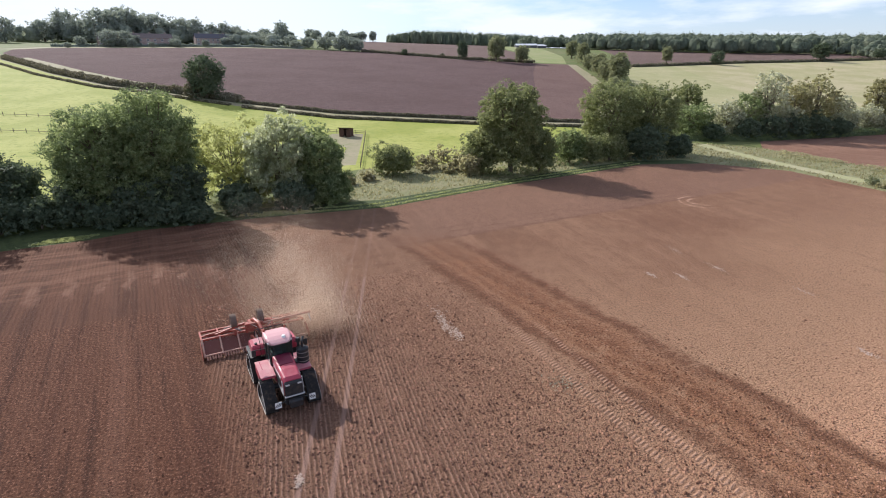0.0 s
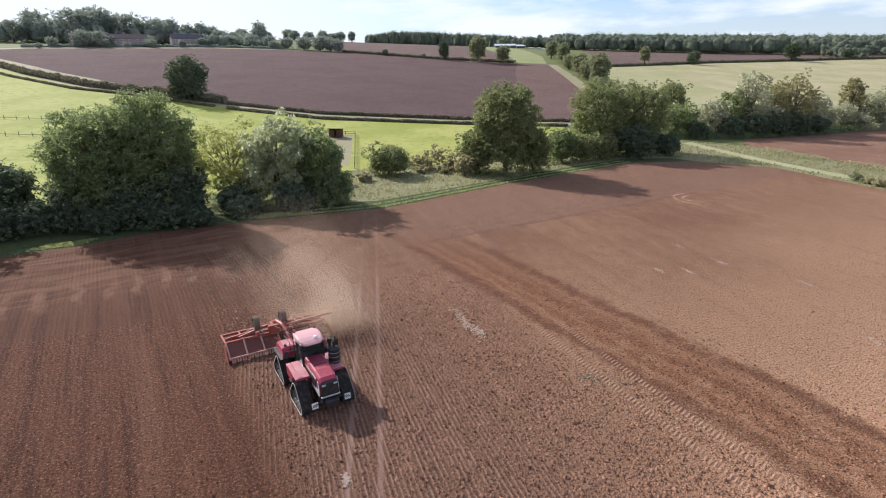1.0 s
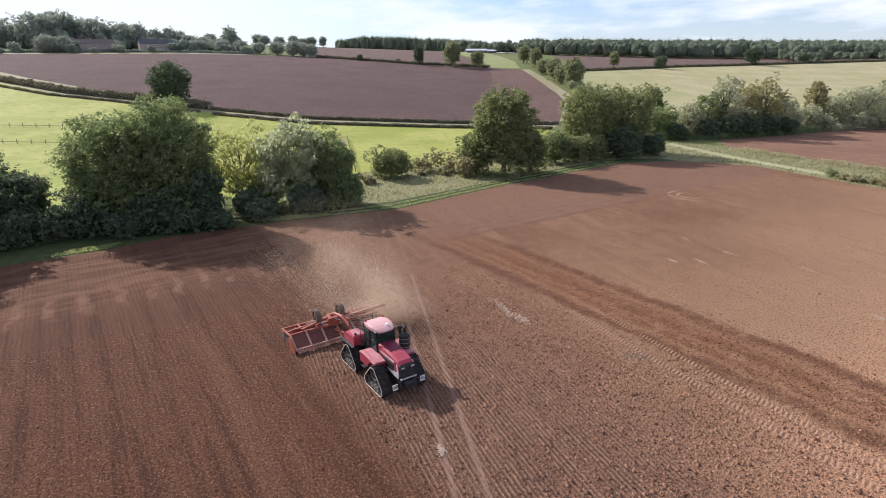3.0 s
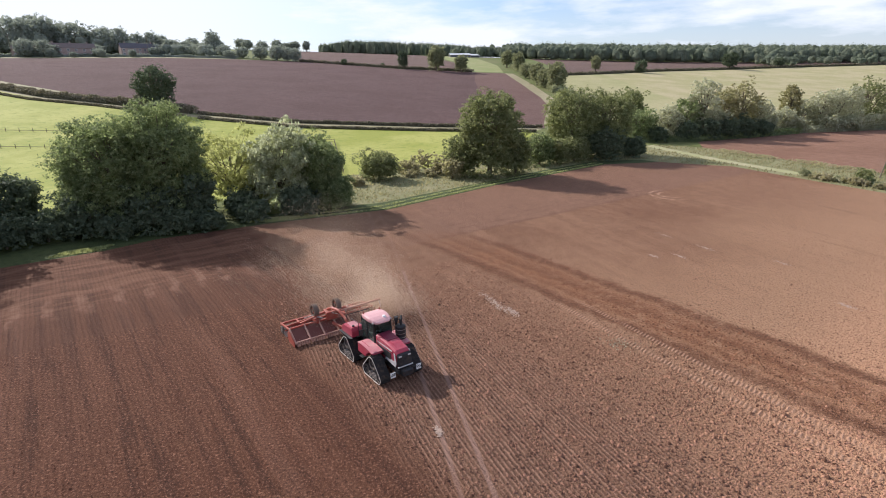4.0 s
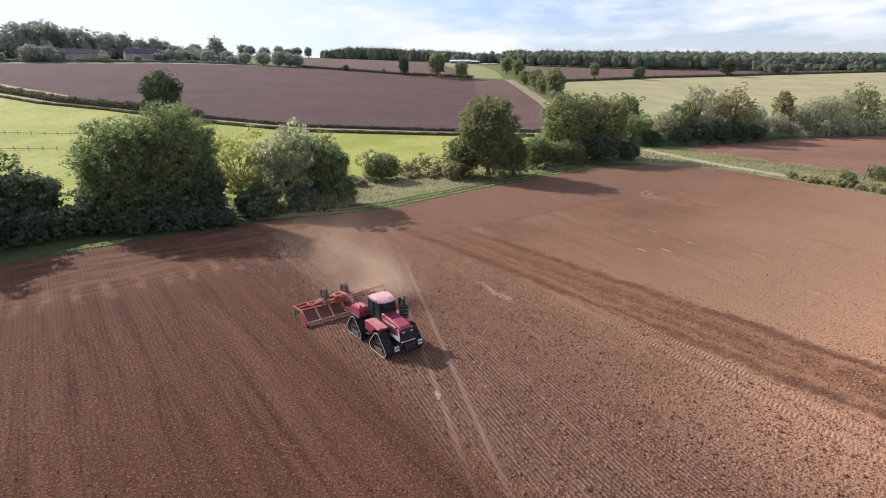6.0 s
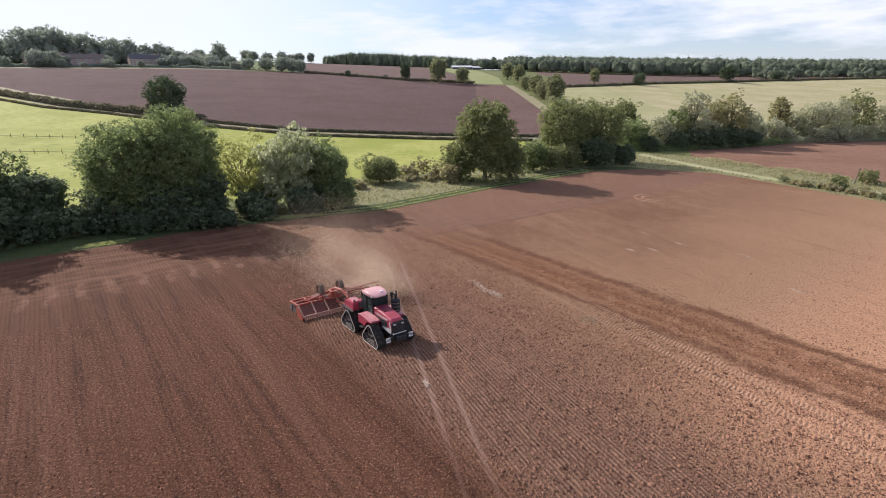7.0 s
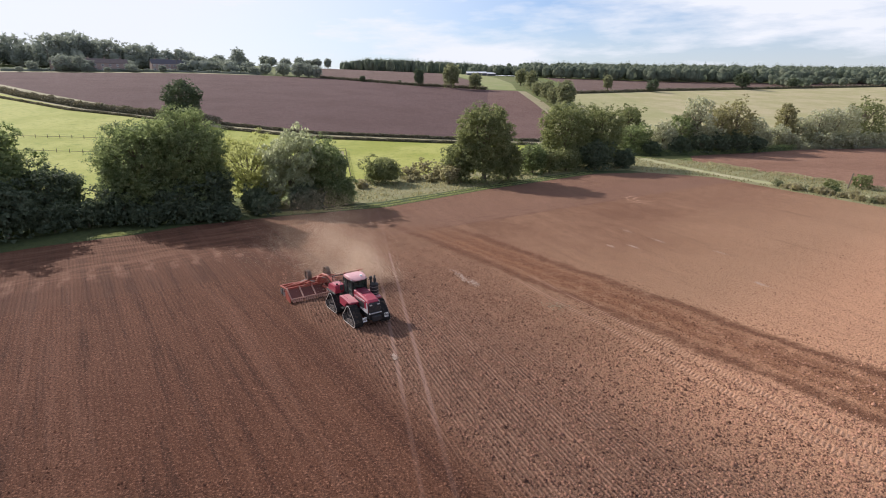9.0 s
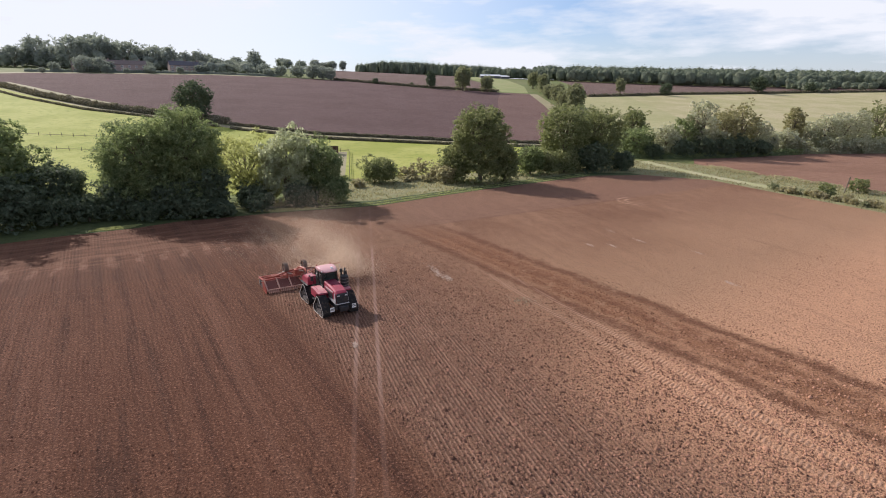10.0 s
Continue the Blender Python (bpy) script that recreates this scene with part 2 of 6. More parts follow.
            col = n.mix(n.math("MULTIPLY", m, span_y), col, tone)
        # the headland is fine and smooth, the old rows less broken than the rest
        fined = n.math("MULTIPLY", n.span(n.math("MULTIPLY_ADD", wob, 0.8, n.dot(n.pos, (-0.46, 1, 0))), 53.6, 55.4), n.span(u, 36.0, 28.0))
        calm = n.math("SUBTRACT", 1.0, n.math("MAXIMUM", n.math("MULTIPLY", fined, 0.72), n.math("MULTIPLY", rowf, 0.45)))
        col = n.mix(n.math("MULTIPLY", fined, 0.24), col, (0.130, 0.074, 0.054))
        coarse = n.noise(2.4, 6, 0.85)
        col = n.mix(n.math("MULTIPLY", calm, n.span(coarse, 0.46, 0.34, 0, 0.80)), col, n.mix(0.6, col, (0.040, 0.021, 0.015)))
        col = n.mix(n.math("MULTIPLY", calm, n.span(coarse, 0.55, 0.66, 0, 0.75)), col, n.mix(0.45, col, (0.580, 0.328, 0.225)))
        # dark specks paint the shade between clods, along with damp bits
        speck = n.noise(6.5, 5, 0.8)
        col = n.mix(n.math("MULTIPLY", calm, n.span(speck, 0.48, 0.38, 0, 0.92)), col, (0.050, 0.027, 0.020))
        col = n.mix(n.math("MULTIPLY", calm, n.span(speck, 0.54, 0.64, 0, 0.85)), col, n.mix(0.55, col, (0.580, 0.328, 0.232)))
        # pale ridges and dark furrows of the old rows
        col = n.mix(n.math("MULTIPLY", rowf, n.span(row, 0.30, 0.95, 0, 0.72)), col, (0.400, 0.240, 0.175))
        col = n.mix(n.math("MULTIPLY", rowf, n.span(row, -0.1, -0.9, 0, 0.42)), col, (0.085, 0.046, 0.036))
        # rings left where a machine turned
        for cx, cy, rad in ((39.5, 80.5, 2.2), (39.5, 80.5, 3.6)):
            dx, dy = n.math("SUBTRACT", n.dot(n.pos, (1, 0, 0)), cx), n.math("SUBTRACT", n.dot(n.pos, (0, 1, 0)), cy)
            ring_at = n.math("SQRT", n.math("MULTIPLY_ADD", dx, dx, n.math("MULTIPLY", dy, dy)))
            m = n.span(n.math("ABSOLUTE", n.math("SUBTRACT", ring_at, rad)), 0.34, 0.14, 0, 0.80)
            m = n.math("MULTIPLY", m, n.span(dx, 0.5, -1.5))
            col = n.mix(n.math("MULTIPLY", m, n.span(n.noise(0.8, 3), 0.35, 0.6)), col, (0.480, 0.300, 0.210))
        # the two pale wheelings
        for at in (-TRAM_GAUGE / 2, TRAM_GAUGE / 2):
            tu = n.math("ADD", n.dot(n.pos, (1.0, TRAM_LEAN, 0)), n.math("MULTIPLY", wob, 0.12))
            dist = n.math("ABSOLUTE", n.math("SUBTRACT", tu, TRAM_AT + at))
            m = n.math("MULTIPLY", n.span(dist, 0.20, 0.08, 0, 0.62), n.math("MAXIMUM", oldnear, 0.25))
            col = n.mix(m, col, (0.340, 0.215, 0.175))
        # lug prints of two tyres
        lug = n.math("SINE", n.math("MULTIPLY", n.dot(n.pos, (LUG_DIR[0] + 0.3, LUG_DIR[1] + 0.15, 0)), 2 * math.pi / 0.30))
        for at in (LUG_A, LUG_B):
            across = n.math("SUBTRACT", n.math("ADD", n.dot(n.pos, side(LUG_DIR)), n.math("MULTIPLY", wob, 0.25)), at)
            m = n.math("MULTIPLY", n.span(n.math("ABSOLUTE", across), 0.30, 0.20), n.span(n.math("MULTIPLY_ADD", n.noise(0.5, 3), 8, n.dot(n.pos, (0, 1, 0))), 46.0, 41.0))
            m = n.math("MULTIPLY", m, n.span(n.noise(0.7, 3), 0.32, 0.5, 0.3, 1.0))
            h = n.math("MULTIPLY_ADD", n.math("MULTIPLY", m, lug), 0.25, h)
            col = n.mix(n.math("MULTIPLY", m, n.span(lug, -0.2, 0.6, 0, 0.6)), col, (0.520, 0.310, 0.215))
            col = n.mix(n.math("MULTIPLY", m, n.span(lug, -0.2, -0.8, 0, 0.45)), col, (0.130, 0.070, 0.045))
        h = n.math("MULTIPLY_ADD", n.math("MULTIPLY", rowf, row), 0.30, h)
        h = n.math("MULTIPLY_ADD", n.math("MULTIPLY", worked, hrow), 0.17, h)
        col = n.mix(n.span(worked, 0, 1, 0.35, 1.0), col, (1.02, 0.93, 0.88), "MULTIPLY")    # fresh marl is redder
    return n.done(col, n.bump(h, 1.0, 0.16 if near else 0.25))


def meadow(name, a, b, c, scale=1.0, bumpy=0.08):
    """Grass: three greens mixed at three sizes."""
    n = Nodes(name, 0.9, 0, 0.2)
    col = n.mix(n.span(n.noise(0.05 * scale, 5, 0.6), 0.38, 0.62), a, b)
    col = n.mix(n.span(n.noise(0.5 * scale, 6, 0.7), 0.48, 0.7), col, c)
    fine = n.noise(5.0 * scale, 5, 0.7)
    col = n.mix(n.span(fine, 0.55, 0.3, 0, 0.5), col, tuple(v * 0.6 for v in a))
    return n.done(col, n.bump(fine, 0.8, bumpy))


def leaf(name, a, b, c, through_light=0.35, rough=0.75, relief=0.0):
    """Leaves: colour from clump to clump and from leaf to leaf, with light coming through them."""
    n = Nodes(name, rough, 0, 0.2)
    col = n.mix(n.span(n.noise(0.45, 3), 0.40, 0.62), a, b)
    col = n.mix(n.span(n.island, 0.35, 1.0, 0, 0.85, False), col, c)
    n.put(n.b.inputs["Base Color"], col)
    tr = n.t.nodes.new("ShaderNodeBsdfTranslucent")
    n.put(tr.inputs["Color"], n.mix(0.5, col, (b[0] * 1.45, b[1] * 1.5, b[2] * 1.15)))
    mx = n.t.nodes.new("ShaderNodeMixShader")
    mx.inputs[0].default_value = through_light
    if relief:                               # far canopies: clumps of leaves as relief
        nor = n.bump(n.noise(0.42, 4, 0.65), 1.0, relief)
        n.t.links.new(nor, n.b.inputs["Normal"]), n.t.links.new(nor, tr.inputs["Normal"])
    n.t.links.new(n.b.outputs[0], mx.inputs[1]), n.t.links.new(tr.outputs[0], mx.inputs[2])
    n.t.links.new(mx.outputs[0], n.out.inputs[0])
    return n.m


# lines of the near field, counted across the tractor's way
WORKED_EDGE, OLD_EDGE = 2.0, 24.0
STRIPE_A, STRIPE_B = 31.3, 24.8
LUG_DIR, LUG_A, LUG_B = (0.35, -0.937), 19.1, 21.1
TRAM_AT, TRAM_GAUGE, TRAM_LEAN = -4.75, 1.66, 0.077

M_FIELD = soil("worked_soil", (0.292, 0.163, 0.099), (0.237, 0.130, 0.078), (0.135, 0.056, 0.029))
M_HILL = soil("hill_soil", (0.155, 0.095, 0.088), (0.122, 0.074, 0.069), (0.105, 0.060, 0.054), False)
M_RIGHT = soil("side_soil", (0.340, 0.190, 0.130), (0.275, 0.150, 0.100), (0.205, 0.105, 0.068), False)
M_UPPER = soil("upper_soil", (0.190, 0.125, 0.105), (0.150, 0.100, 0.086), (0.130, 0.086, 0.070), False)
M_PASTURE = meadow("pasture_grass", (0.285, 0.305, 0.055), (0.385, 0.378, 0.100), (0.220, 0.265, 0.045))
M_GROUND = meadow("rough_grass", (0.120, 0.150, 0.040), (0.165, 0.165, 0.065), (0.085, 0.115, 0.030))
M_VERGE = meadow("verge_grass", (0.238, 0.234, 0.112), (0.285, 0.262, 0.142), (0.178, 0.188, 0.078), 2.0, 0.2)
# base green lowered to carry the shade of the hedgerow
M_MARGIN_SHADED = meadow("margin_grass", (0.070, 0.092, 0.034), (0.092, 0.110, 0.040), (0.050, 0.066, 0.026), 2.0, 0.2)
M_TRACK = meadow("track_dust", (0.380, 0.345, 0.205), (0.330, 0.325, 0.160), (0.430, 0.385, 0.260), 2.0)
M_STUBBLE = meadow("stubble", (0.345, 0.315, 0.155), (0.440, 0.370, 0.225), (0.350, 0.330, 0.155))
M_STUBBLE_GREEN = meadow("weedy_stubble", (0.315, 0.305, 0.138), (0.395, 0.350, 0.192), (0.330, 0.320, 0.148))
M_STRIP = meadow("ley_grass", (0.240, 0.265, 0.100), (0.290, 0.285, 0.130), (0.210, 0.235, 0.085))
M_LANE = meadow("lane_grass", (0.290, 0.255, 0.150), (0.340, 0.290, 0.185), (0.240, 0.235, 0.110))
M_HILL_EAST = soil("hill_soil_dry", (0.205, 0.125, 0.106), (0.165, 0.100, 0.086), (0.140, 0.080, 0.066), False)

L_DARK = leaf("broad_leaves", (0.136, 0.174, 0.090), (0.228, 0.270, 0.124), (0.425, 0.450, 0.230), 0.58)
# darker copy of the broad leaves, with shade put into the colour
L_SHADE = leaf("shade_toned_leaves", (0.090, 0.118, 0.076), (0.110, 0.138, 0.086), (0.170, 0.194, 0.118), 0.36)
# wood and garden leaves are greyed and paled to paint distance haze
L_WOOD_HAZE = leaf("hazed_wood_leaves", (0.140, 0.172, 0.124), (0.186, 0.215, 0.148), (0.245, 0.264, 0.185), 0.34, 0.8, 1.8)
L_GARDEN_HAZE = leaf("hazed_garden_leaves", (0.290, 0.318, 0.272), (0.345, 0.368, 0.300), (0.440, 0.455, 0.370), 0.40, 0.8, 1.6)
L_OAK = leaf("oak_leaves", (0.146, 0.172, 0.085), (0.222, 0.237, 0.110), (0.425, 0.415, 0.225), 0.58)
L_YELLOW = leaf("yellowing_leaves", (0.315, 0.330, 0.118), (0.355, 0.358, 0.145), (0.520, 0.500, 0.270), 0.68)
L_WILLOW = leaf("willow_leaves", (0.330, 0.355, 0.225), (0.400, 0.410, 0.270), (0.640, 0.645, 0.490), 0.65)
L_GREY = leaf("grey_willow_leaves", (0.315, 0.322, 0.225), (0.405, 0.398, 0.280), (0.800, 0.770, 0.640), 0.66)
L_BROWN = leaf("autumn_leaves", (0.300, 0.272, 0.150), (0.290, 0.272, 0.130), (0.540, 0.480, 0.330), 0.6)
# far leaves carry haze as a paler, greyer base colour
L_FAR_HAZE = leaf("hazed_far_leaves", (0.262, 0.290, 0.262), (0.305, 0.328, 0.290), (0.380, 0.396, 0.346), 0.42)
L_LANE = leaf("lane_leaves", (0.205, 0.222, 0.135), (0.255, 0.262, 0.150), (0.360, 0.350, 0.215), 0.48)
L_HEDGE = leaf("hedge_leaves", (0.100, 0.100, 0.060), (0.160, 0.138, 0.092), (0.440, 0.380, 0.285), 0.3)
L_GRASS = leaf("grass_blades", (0.270, 0.245, 0.125), (0.310, 0.275, 0.155), (0.420, 0.370, 0.240), 0.45)
L_FRESH = leaf("fresh_grass_blades", (0.320, 0.345, 0.135), (0.360, 0.370, 0.165), (0.480, 0.480, 0.270), 0.45)
L_SCRUB = leaf("dry_scrub", (0.400, 0.345, 0.225), (0.350, 0.325, 0.185), (0.540, 0.470, 0.350), 0.62)
M_BARK = paint("bark", (0.190, 0.155, 0.115), 0.95, 0, (0.07, 0.075, 0.05), 0.5, 2.0, 0.1)
M_WOOD = paint("weathered_wood", (0.210, 0.175, 0.130), 0.9, 0, (0.10, 0.09, 0.07), 0.5, 2.5, 0.15)
M_SHED = paint("creosoted_boards", (0.105, 0.058, 0.040), 0.85, 0, (0.06, 0.045, 0.035), 0.5, 1.5, 0.2)
M_TIN = paint("shed_roofing", (0.130, 0.090, 0.075), 0.7, 0.0, (0.08, 0.06, 0.05), 0.5, 1.5, 0.3)
M_RED = paint("tractor_red", (0.375, 0.042, 0.072), 0.42, 0.0, (0.42, 0.16, 0.18), 0.4, 1.2, 0.5)
# roof and fender reds are lightened to pink for sunlight on top
M_ROOF = paint("lit_roof_red", (0.640, 0.345, 0.350), 0.32, 0.0, (0.60, 0.40, 0.38), 0.6, 1.5, 0.5)
M_FENDER = paint("dusty_lit_fender_red", (0.500, 0.185, 0.205), 0.4, 0.0, (0.52, 0.32, 0.30), 0.6, 1.5, 0.5)
M_MAROON = paint("maroon_panel", (0.170, 0.014, 0.040), 0.5, 0.0, (0.25, 0.12, 0.12), 0.3, 2.0, 0.4)
M_ORANGE = paint("implement_red", (0.350, 0.072, 0.048), 0.5, 0.0, (0.46, 0.27, 0.20), 0.7, 2.5, 0.4)
M_BOOM = paint("dust_caked_paint", (0.540, 0.310, 0.235), 0.7, 0.0, (0.45, 0.16, 0.13), 0.6, 2.0, 0.3)
M_BLADE = paint("worn_board", (0.170, 0.055, 0.040), 0.55, 0.2, (0.20, 0.125, 0.09), 0.6, 2.0, 0.4)
M_BLACK = paint("black_plastic", (0.022, 0.022, 0.024), 0.5, 0.0, (0.12, 0.085, 0.065), 0.4, 3.0, 0.4)
M_RUBBER = paint("dusty_rubber", (0.030, 0.028, 0.027), 0.85, 0.0, (0.15, 0.105, 0.08), 0.6, 3.0, 0.2)
M_DUSTY = paint("dusty_tyre", (0.180, 0.128, 0.100), 0.9, 0.0, (0.22, 0.155, 0.12), 0.6, 3.0, 0.1)
M_DARK_STEEL = paint("dark_steel", (0.090, 0.080, 0.075), 0.6, 0.2, (0.34, 0.27, 0.22), 0.7, 4.0, 0.4)
M_WEED = paint("grey_weeds", (0.420, 0.370, 0.260), 0.9, 0.0, (0.30, 0.33, 0.16), 0.5, 6.0, 0.1)
M_PALE = paint("pale_rubber", (0.640, 0.580, 0.530), 0.85, 0.0, (0.28, 0.20, 0.16), 0.5, 3.0, 0.2)
M_STEEL = paint("worn_steel", (0.330, 0.290, 0.265), 0.5, 0.3, (0.22, 0.15, 0.11), 0.5, 3.0, 0.5)
M_TRIM = paint("pale_grey_trim", (0.560, 0.540, 0.530), 0.45, 0.0, (0.25, 0.19, 0.16), 0.4, 3.0, 0.4)
M_WHITE = paint("reflective_white", (0.760, 0.750, 0.730), 0.4, 0.0, (0.35, 0.28, 0.22), 0.25, 3.0, 0.5)
# brick slightly paled for the haze over the distant houses
M_BRICK = paint("hazed_house_brick", (0.400, 0.300, 0.270), 0.9, 0.0, (0.20, 0.15, 0.12), 0.5, 0.8, 0.2)
M_SLATE = paint("roof_slate", (0.115, 0.108, 0.125), 0.7, 0.0, (0.15, 0.13, 0.11), 0.4, 0.8, 0.3)
M_TILE = paint("roof_tile", (0.200, 0.155, 0.140), 0.8, 0.0, (0.13, 0.11, 0.09), 0.4, 0.8, 0.3)
M_SHEET = paint("white_sheeting", (0.720, 0.730, 0.740), 0.6, 0.0, (0.45, 0.43, 0.40), 0.3, 0.5, 0.4)
M_STRAW = paint("pale_straw", (0.480, 0.355, 0.285), 0.9, 0.0, (0.46, 0.34, 0.26), 0.5, 6.0, 0.1)
M_DUST = leaf("soil_dust", (0.640, 0.500, 0.435), (0.610, 0.475, 0.415), (0.690, 0.545, 0.480), 0.78, 1.0)


def clod_material():
    n = Nodes("soil_clods", 0.95, 0, 0.15)
    u = n.dot(n.pos, side(HEAD))
    lo = n.mix(n.span(u, 1.0, 3.0), (0.075, 0.035, 0.022), (0.062, 0.033, 0.024))
    hi = n.mix(n.span(u, 1.0, 3.0), (0.200, 0.100, 0.064), (0.345, 0.192, 0.136))
    lo = n.mix(n.span(u, 8.0, 26.0), lo, (0.110, 0.056, 0.036))
    hi = n.mix(n.span(u, 8.0, 26.0), hi, (0.410, 0.240, 0.155))
    bed = n.span(n.math("ABSOLUTE", n.math("SUBTRACT", u, (STRIPE_A + STRIPE_B) / 2)), 4.4, 3.2)
    lo, hi = n.mix(bed, lo, (0.085, 0.038, 0.022)), n.mix(bed, hi, (0.270, 0.130, 0.075))
    # near-corner clods get a lighter colour for the sun on them
    corner = n.math("MULTIPLY", n.span(n.dot(n.pos, (-0.6, 1, 0)), 22.0, 4.0), n.span(u, 8.0, 22.0))
    hi = n.mix(corner, hi, (0.510, 0.292, 0.200))
    return n.done(n.mix(1.0, n.mix(n.span(n.island, 0, 1, 0, 1, False), lo, hi), (1.02, 0.945, 0.90), "MULTIPLY"), n.bump(n.noise(30, 4), 0.5, 0.01))


def glass_material():
    n = Nodes("tinted_glass", 0.04, 0, 0.6)
    n.b.inputs["Transmission Weight"].default_value = 0.85
    n.b.inputs["IOR"].default_value = 1.15
    return n.done((0.16, 0.20, 0.19))


M_CLOD = clod_material()
M_GLASS = glass_material()
M_PANE = paint("window_pane", (0.060, 0.070, 0.085), 0.12, 0.0, (0.05, 0.05, 0.06), 0.2, 1.0, 0.8)


# ---- builders ----
def mesh_of(name, verts, faces):
    """A mesh from arrays: verts (n, 3) and faces (m, k), all with k corners."""
    verts, faces = np.asarray(verts, np.float32), np.asarray(faces, np.int32)
    me = bpy.data.meshes.new(name)
    k = faces.shape[1]
    me.vertices.add(len(verts))
    me.vertices.foreach_set("co", verts.ravel())
    me.loops.add(faces.size)
    me.loops.foreach_set("vertex_index", faces.ravel())
    me.polygons.add(len(faces))
    me.polygons.foreach_set("loop_start", np.arange(0, faces.size, k, dtype=np.int32))
    me.update(calc_edges=True)
    return me


def part(name, bm, material, parent=None, label="", place=None):
    """Links a bmesh, or a finished mesh, as one object under a thing or under a part."""
    if isinstance(bm, bmesh.types.BMesh):
        me = bpy.data.meshes.new(name)
        bm.to_mesh(me)
        bm.free()
    else:
        me = bm
    if material and not me.materials:
        me.materials.append(material)
    ob = new(name, me)
    ob.parent = parent
    if place is not None:
        ob.matrix_basis = place
    return tagged(ob, label)


def thing(name, place, label, category, group="", kind=""):
    ob = new(name)
    ob.matrix_basis = place
    return tagged(ob, label, category, group, kind)


def box(bm, c, s, turn=None, bevel=0.0):
    m = Matrix.Translation(c) @ (turn or Matrix.Identity(4)) @ Matrix.Diagonal((*s, 1))
    r = bmesh.ops.create_cube(bm, size=1, matrix=m)
    if bevel:
        edges = list({e for v in r["verts"] for e in v.link_edges})
        bmesh.ops.bevel(bm, geom=edges, offset=bevel, segments=1, affect="EDGES")
    return bm


def rod(bm, a, b, r, n=8, r2=None):
    a, b = Vector(a), Vector(b)
    d = b - a
    m = Matrix.Translation((a + b) / 2) @ d.to_track_quat("Z", "Y").to_matrix().to_4x4()
    bmesh.ops.create_cone(bm, cap_ends=True, segments=n, radius1=r, radius2=r if r2 is None else r2, depth=d.length, matrix=m)
    return bm


def bar(bm, a, b, w, h):
    """A square bar between two points."""
    a, b = Vector(a), Vector(b)
    d = b - a
    box(bm, (a + b) / 2, (w, h, d.length), d.to_track_quat("Z", "Y").to_matrix().to_4x4(), min(w, h) * 0.12)
    return bm


def prism(bm, outline, y0, y1, bevel=0.0):
    """An outline of (x, z) points drawn out from y0 to y1."""
    a = [bm.verts.new((x, y0, z)) for x, z in outline]
    b = [bm.verts.new((x, y1, z)) for x, z in outline]
    fs = [bm.faces.new(a), bm.faces.new(b[::-1])]
    for i in range(len(a)):
        j = (i + 1) % len(a)
        fs.append(bm.faces.new((a[j], a[i], b[i], b[j])))
    bmesh.ops.recalc_face_normals(bm, faces=fs)
    if bevel:
        bmesh.ops.bevel(bm, geom=list({e for f in fs for e in f.edges}), offset=bevel, segments=2, affect="EDGES")
    return bm


def loft(bm, rings):
    """Skins rings of equally many points and closes both ends."""
    rows = [[bm.verts.new(p) for p in ring] for ring in rings]
    n = len(rows[0])
    for r, s in zip(rows, rows[1:]):
        for i in range(n):
            bm.faces.new((r[i], r[(i + 1) % n], s[(i + 1) % n], s[i]))
    bm.faces.new(rows[0][::-1]), bm.faces.new(rows[-1])
    bmesh.ops.recalc_face_normals(bm, faces=bm.faces)
    return bm


def B():
    return bmesh.new()


# ---- the lie of the land ----
def terrain(x, y):
    """Height of the ground: the near field is level, the land beyond rises, most of all to the west."""
    x, y = np.asarray(x, float), np.asarray(y, float)
    w = 3.2 * np.tanh(x / 376.5)
    r = np.logaddexp(0, (y - 117.6) / 14.1) * 0.12
    r = r / (1 + r / 8)
    z = r * (6.136 - 12.755 * w + 0.213 * w * w) + r * r * (3.518 + 8.099 * w - 0.049 * w * w) - r ** 3 * (0.285 + 1.461 * w)
    f = np.clip((y - 640) / 460, 0, 1)
    f = f * f * (3 - 2 * f)
    return z * (1 - f) + f * (30 + 0.026 * (y - 640))


def on(x, y, lift=0.0):
    return (x, y, float(terrain(x, y)) + lift)


def inside(poly, x, y):
    hit, j = False, len(poly) - 1
    for i in range(len(poly)):
        (xi, yi), (xj, yj) = poly[i], poly[j]
        if (yi > y) != (yj > y) and x < (xj - xi) * (y - yi) / (yj - yi) + xi:
            hit = not hit
        j = i
    return hit


FIELD = [(-129.4,-23.5), (-84.7,35.3), (-52.9,58.8), (-43.5,63.8), (-38.8,68.0), (-25.9,73.3), (-8.2,78.8), (12.2,94.1), (41.2,112.4), (54.7,113.5), (67.1,104.7), (71.4,86.2), (75.9,69.4), (84.7,35.3), (111.8,-176.5), (-129.4,-176.5)]
SIDE_FIELD = [(78.6,134.7), (84.7,147.1), (120.0,165.9), (155.3,176.5), (235.3,185.9), (317.6,164.7), (305.9,23.5), (111.8,35.3), (91.8,84.7), (86.1,105.3)]
HILL_EAST = [(48.2,178.8), (50.6,188.2), (70.6,245.9), (76.5,276.5), (84.1,342.4), (91.3,416.5), (69.2,418.8), (56.5,352.9), (44.7,270.6), (32.9,179.2)]
PADDOCK = [(-31.8,141.2), (-29.4,149.4), (-21.2,150.0), (-17.9,112.9), (-21.2,111.8), (-22.9,131.8)]
